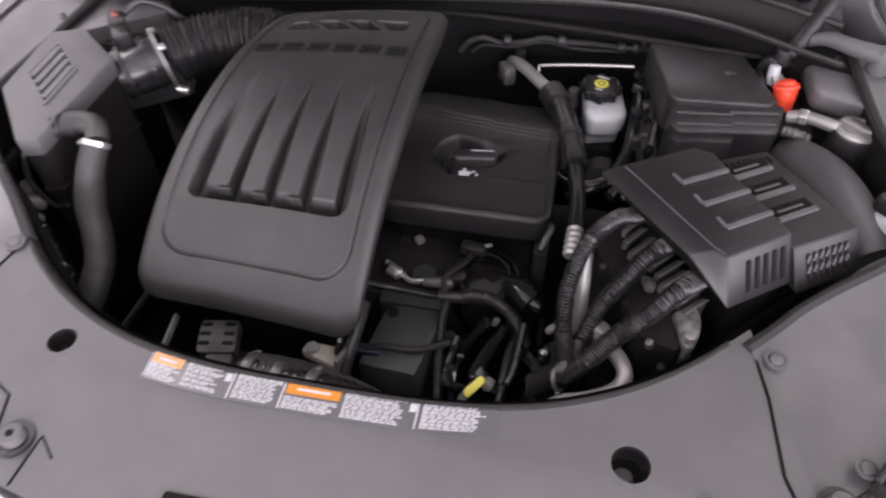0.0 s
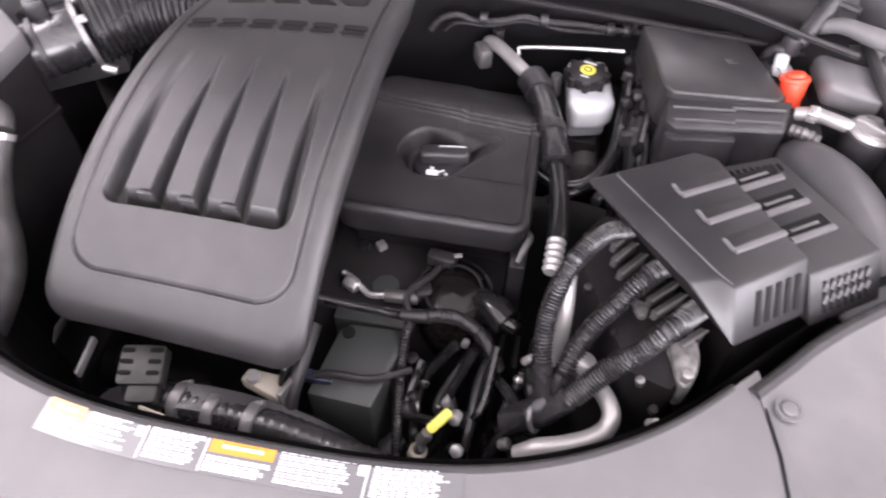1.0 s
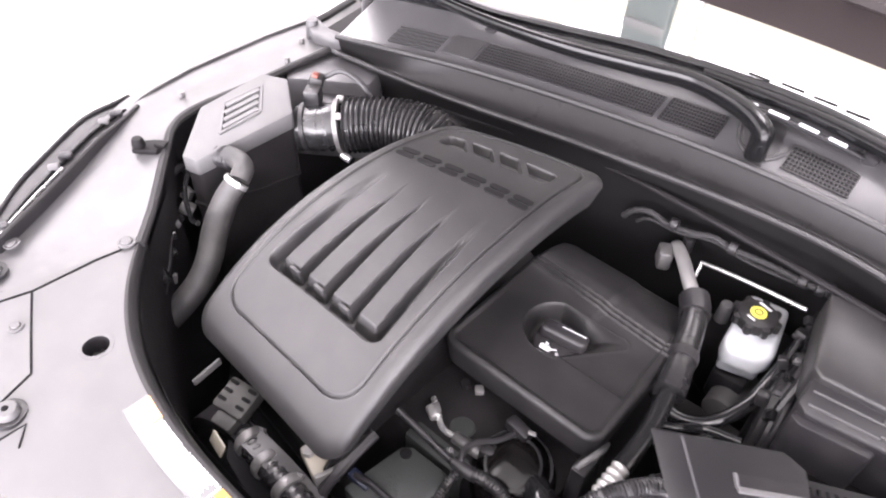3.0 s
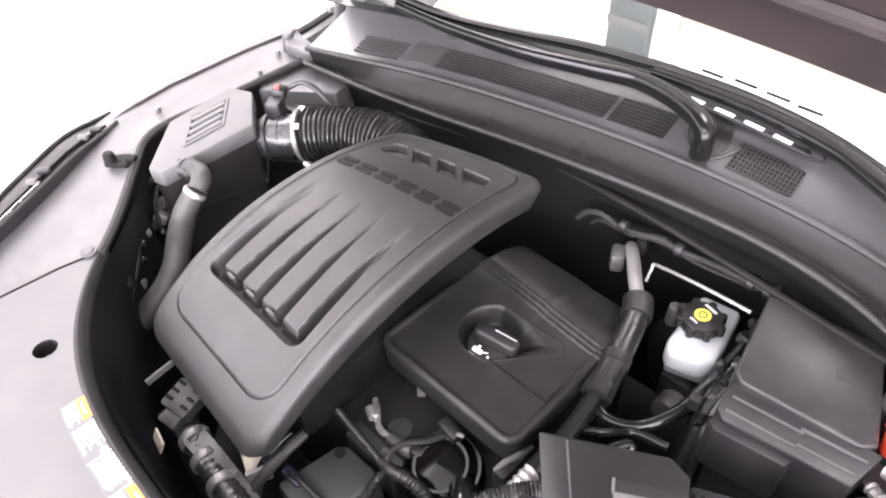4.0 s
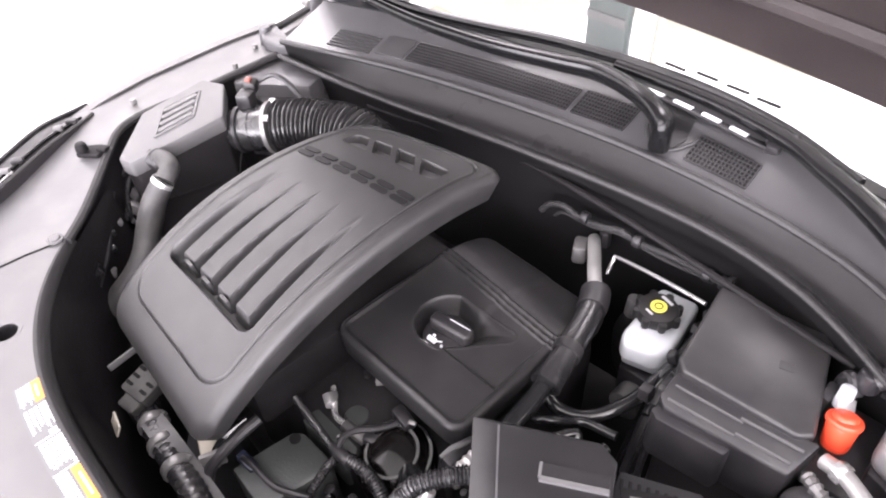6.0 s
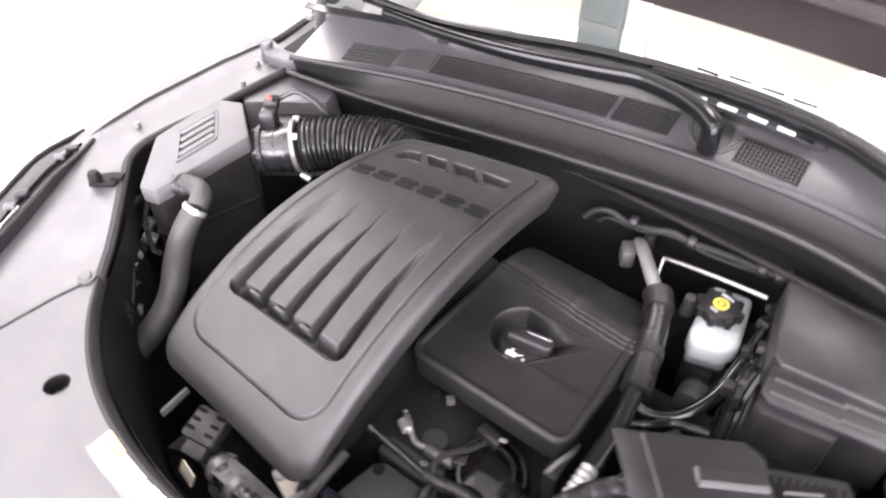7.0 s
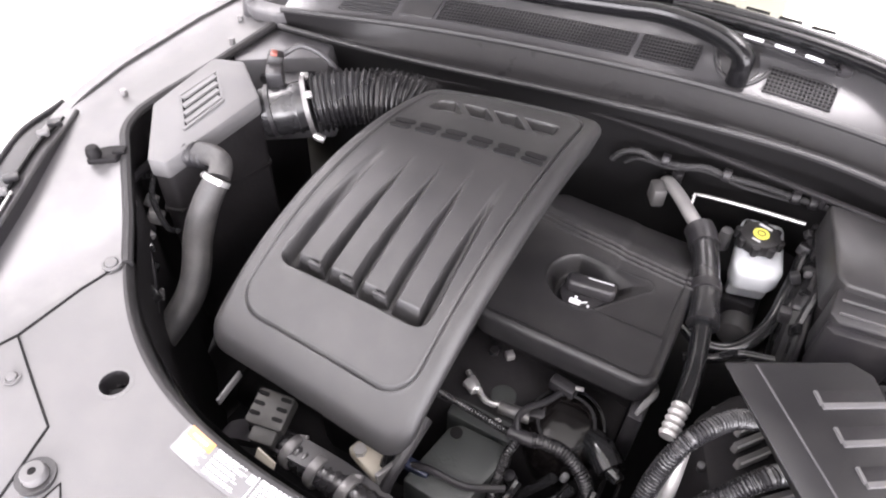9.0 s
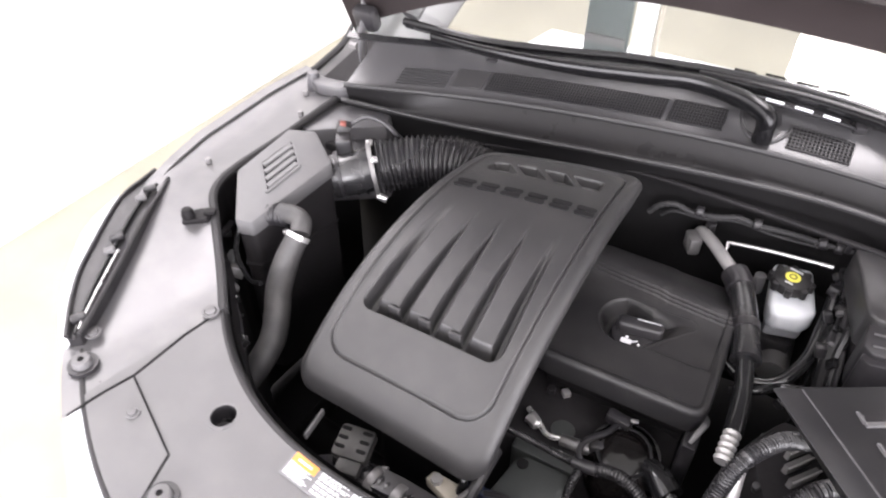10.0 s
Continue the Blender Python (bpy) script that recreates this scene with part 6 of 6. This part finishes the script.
def front_gap():
    """What shows between the big cover and the front seal."""
    t = thing("fan_connector", (-0.19, 0.1, 0.8), "pale grey finned connector block at the radiator", "connector")
    m = pose(-0.178, 0.117, 0.838, 12, 0, 10)
    part("block", prism(rounded(-0.024, -0.022, 0.024, 0.022, 0.005), -0.02, 0, 0.002, None, 2, m), GREYTAN, t)
    part("foot", prism(rounded(-0.012, -0.04, 0.02, -0.02, 0.004), -0.02, -0.004, 0.002, None, 2, m), GREYTAN, t)
    for k in range(3):
        for s in (-0.016, 0.014):
            part("slot", prism(rounded(s - 0.0065, -0.012 + 0.0125 * k, s + 0.0075, -0.007 + 0.0125 * k, 0.0024), -0.004, 0.0012, 0, None, 2, m), HOLE, t, "dark moulded slot")
    h = thing("radiator_hose", (-0.1, 0.08, 0.8), "black radiator hose with clamps under the front edge", "hose")
    path = [(-0.2, 0.115, 0.79), (-0.15, 0.102, 0.8), (-0.105, 0.096, 0.802), (-0.06, 0.092, 0.802), (-0.02, 0.09, 0.8), (0.03, 0.085, 0.79), (0.09, 0.08, 0.77)]
    part("hose", tube(path, 0.0175, 14, pitch=0.011, depth=0.001), RUBBER, h)
    for x, y, z in ((-0.135, 0.1, 0.801), (-0.095, 0.095, 0.802), (-0.05, 0.0915, 0.802)):
        c = part("clamp", rod((x - 0.007, y + 0.001, z), (x + 0.007, y - 0.001, z), 0.0215, None, 20, 0.003), ALUDIM if x > -0.14 else BLACK, h)
        part("screw", rod((x, y + 0.016, z + 0.012), (x + 0.009, y + 0.018, z + 0.014), 0.003, None, 8), ALUDIM, c)
    b = thing("tensioner_bracket", (-0.07, 0.13, 0.75), "tan metal bracket under the cover's corner", "bracket")
    part("plate", prism([(-0.08, 0.134), (-0.032, 0.118), (-0.016, 0.13), (-0.03, 0.148), (-0.075, 0.15)], 0.79, 0.81, 0.004), TAN, b)
    part("upright", box((-0.022, 0.13, 0.81), (0.006, 0.03, 0.03), 0.001, turn=(0, 0, -20)), ALUDIM, b)
    part("bolt", rod((-0.064, 0.137, 0.808), (-0.064, 0.137, 0.818), 0.008, None, 6), ALU, b)
    p = thing("paper_tag", (-0.16, 0.055, 0.83), "pale folded tag by the radiator hose", "tag")
    part("sheet", box((-0.14, 0.062, 0.838), (0.03, 0.003, 0.018), 0.001, turn=(-30, 0, -10)), TAN, p)
    v = thing("black_column", (-0.025, 0.13, 0.8), "dark plastic conduit column beside the cover", "conduit")
    part("column", tube([(-0.01, 0.2, 0.84), (-0.012, 0.16, 0.83), (-0.018, 0.12, 0.8), (-0.02, 0.1, 0.74)], 0.008, 10), BLACK, v)
    part("rail", tube([(-0.028, 0.19, 0.83), (-0.03, 0.15, 0.82), (-0.034, 0.12, 0.78)], 0.006, 8), GLOSS, v)


GREYTAN = material("dusty grey plastic", (0.022, 0.021, 0.02), 0.6, patch=0.25, dust=0.1)
front_gap()


# ---- the warning label on the shroud ----
def label():
    t = thing("warning_label", (0, 0.0, 0.945), "long silver warning label with orange headings", "label")
    path = lambda u: -0.179 + 0.363 * u
    back = lambda x: bay_edge(x) - 0.001 + 0.008 * x
    zf = lambda x, y: shroud_z(x, y)

    def patch(name, u0, u1, v0, v1, mat, lift, lab="", parent=None):
        fn = lambda u, v: (lambda x, w: (x, back(x) - 0.031 * (1 - w), zf(x, back(x)) + lift))(path(u0 + (u1 - u0) * u), v0 + (v1 - v0) * v)
        return part(name, sheet(max(2, int(30 * (u1 - u0))), 1, fn, 0.0006), mat, parent or t, lab)
    patch("film", 0, 1, 0, 1, PAPER, 0.0012, "silver film")
    patch("orange_heading", 0.01, 0.105, 0.62, 0.98, ORANGE, 0.0018, "orange heading box")
    patch("orange_heading", 0.42, 0.572, 0.6, 0.98, ORANGE, 0.0018, "orange heading box")
    random.seed(3)
    for u0, u1, rows, skip in ((0.01, 0.105, (0.1, 0.24, 0.38, 0.5), 0), (0.12, 0.235, (0.12, 0.3, 0.48, 0.66, 0.82), 0), (0.275, 0.41, (0.12, 0.28, 0.44, 0.6, 0.76, 0.9), 0), (0.42, 0.572, (0.08, 0.22, 0.38), 0), (0.585, 0.76, (0.1, 0.26, 0.42, 0.58, 0.74, 0.9), 0), (0.8, 0.97, (0.1, 0.24, 0.38, 0.52, 0.66, 0.8, 0.92), 0)):
        for v in rows:
            for h in (0.0, 0.075):
                if v + h > 0.95:
                    continue
                line, u = bmesh.new(), u0
                end = u1 - random.uniform(0, 0.03)
                while u < end - 0.006:
                    w = min(end, u + random.uniform(0.008, 0.026))
                    fn = lambda a, b: (lambda x, q: (x, back(x) - 0.031 * (1 - q), zf(x, back(x)) + 0.0018))(path(u + (w - u) * a), v + h + 0.045 * b)
                    merge(line, sheet(2, 1, fn, 0.0005))
                    u = w + 0.004
                part("print_bar", line, INK, t)
    for u in (0.262, 0.41, 0.785):
        patch("divider", u, u + 0.004, 0.05, 0.95, INK, 0.0018)
    for u in (0.24, 0.765):
        patch("book_symbol", u, u + 0.018, 0.62, 0.9, INK, 0.0018)
    for u in (0.015, 0.435):
        patch("heading_print", u + 0.015, u + (0.07 if u < 0.1 else 0.11), 0.75, 0.83, INK, 0.0024)
    return t


label()
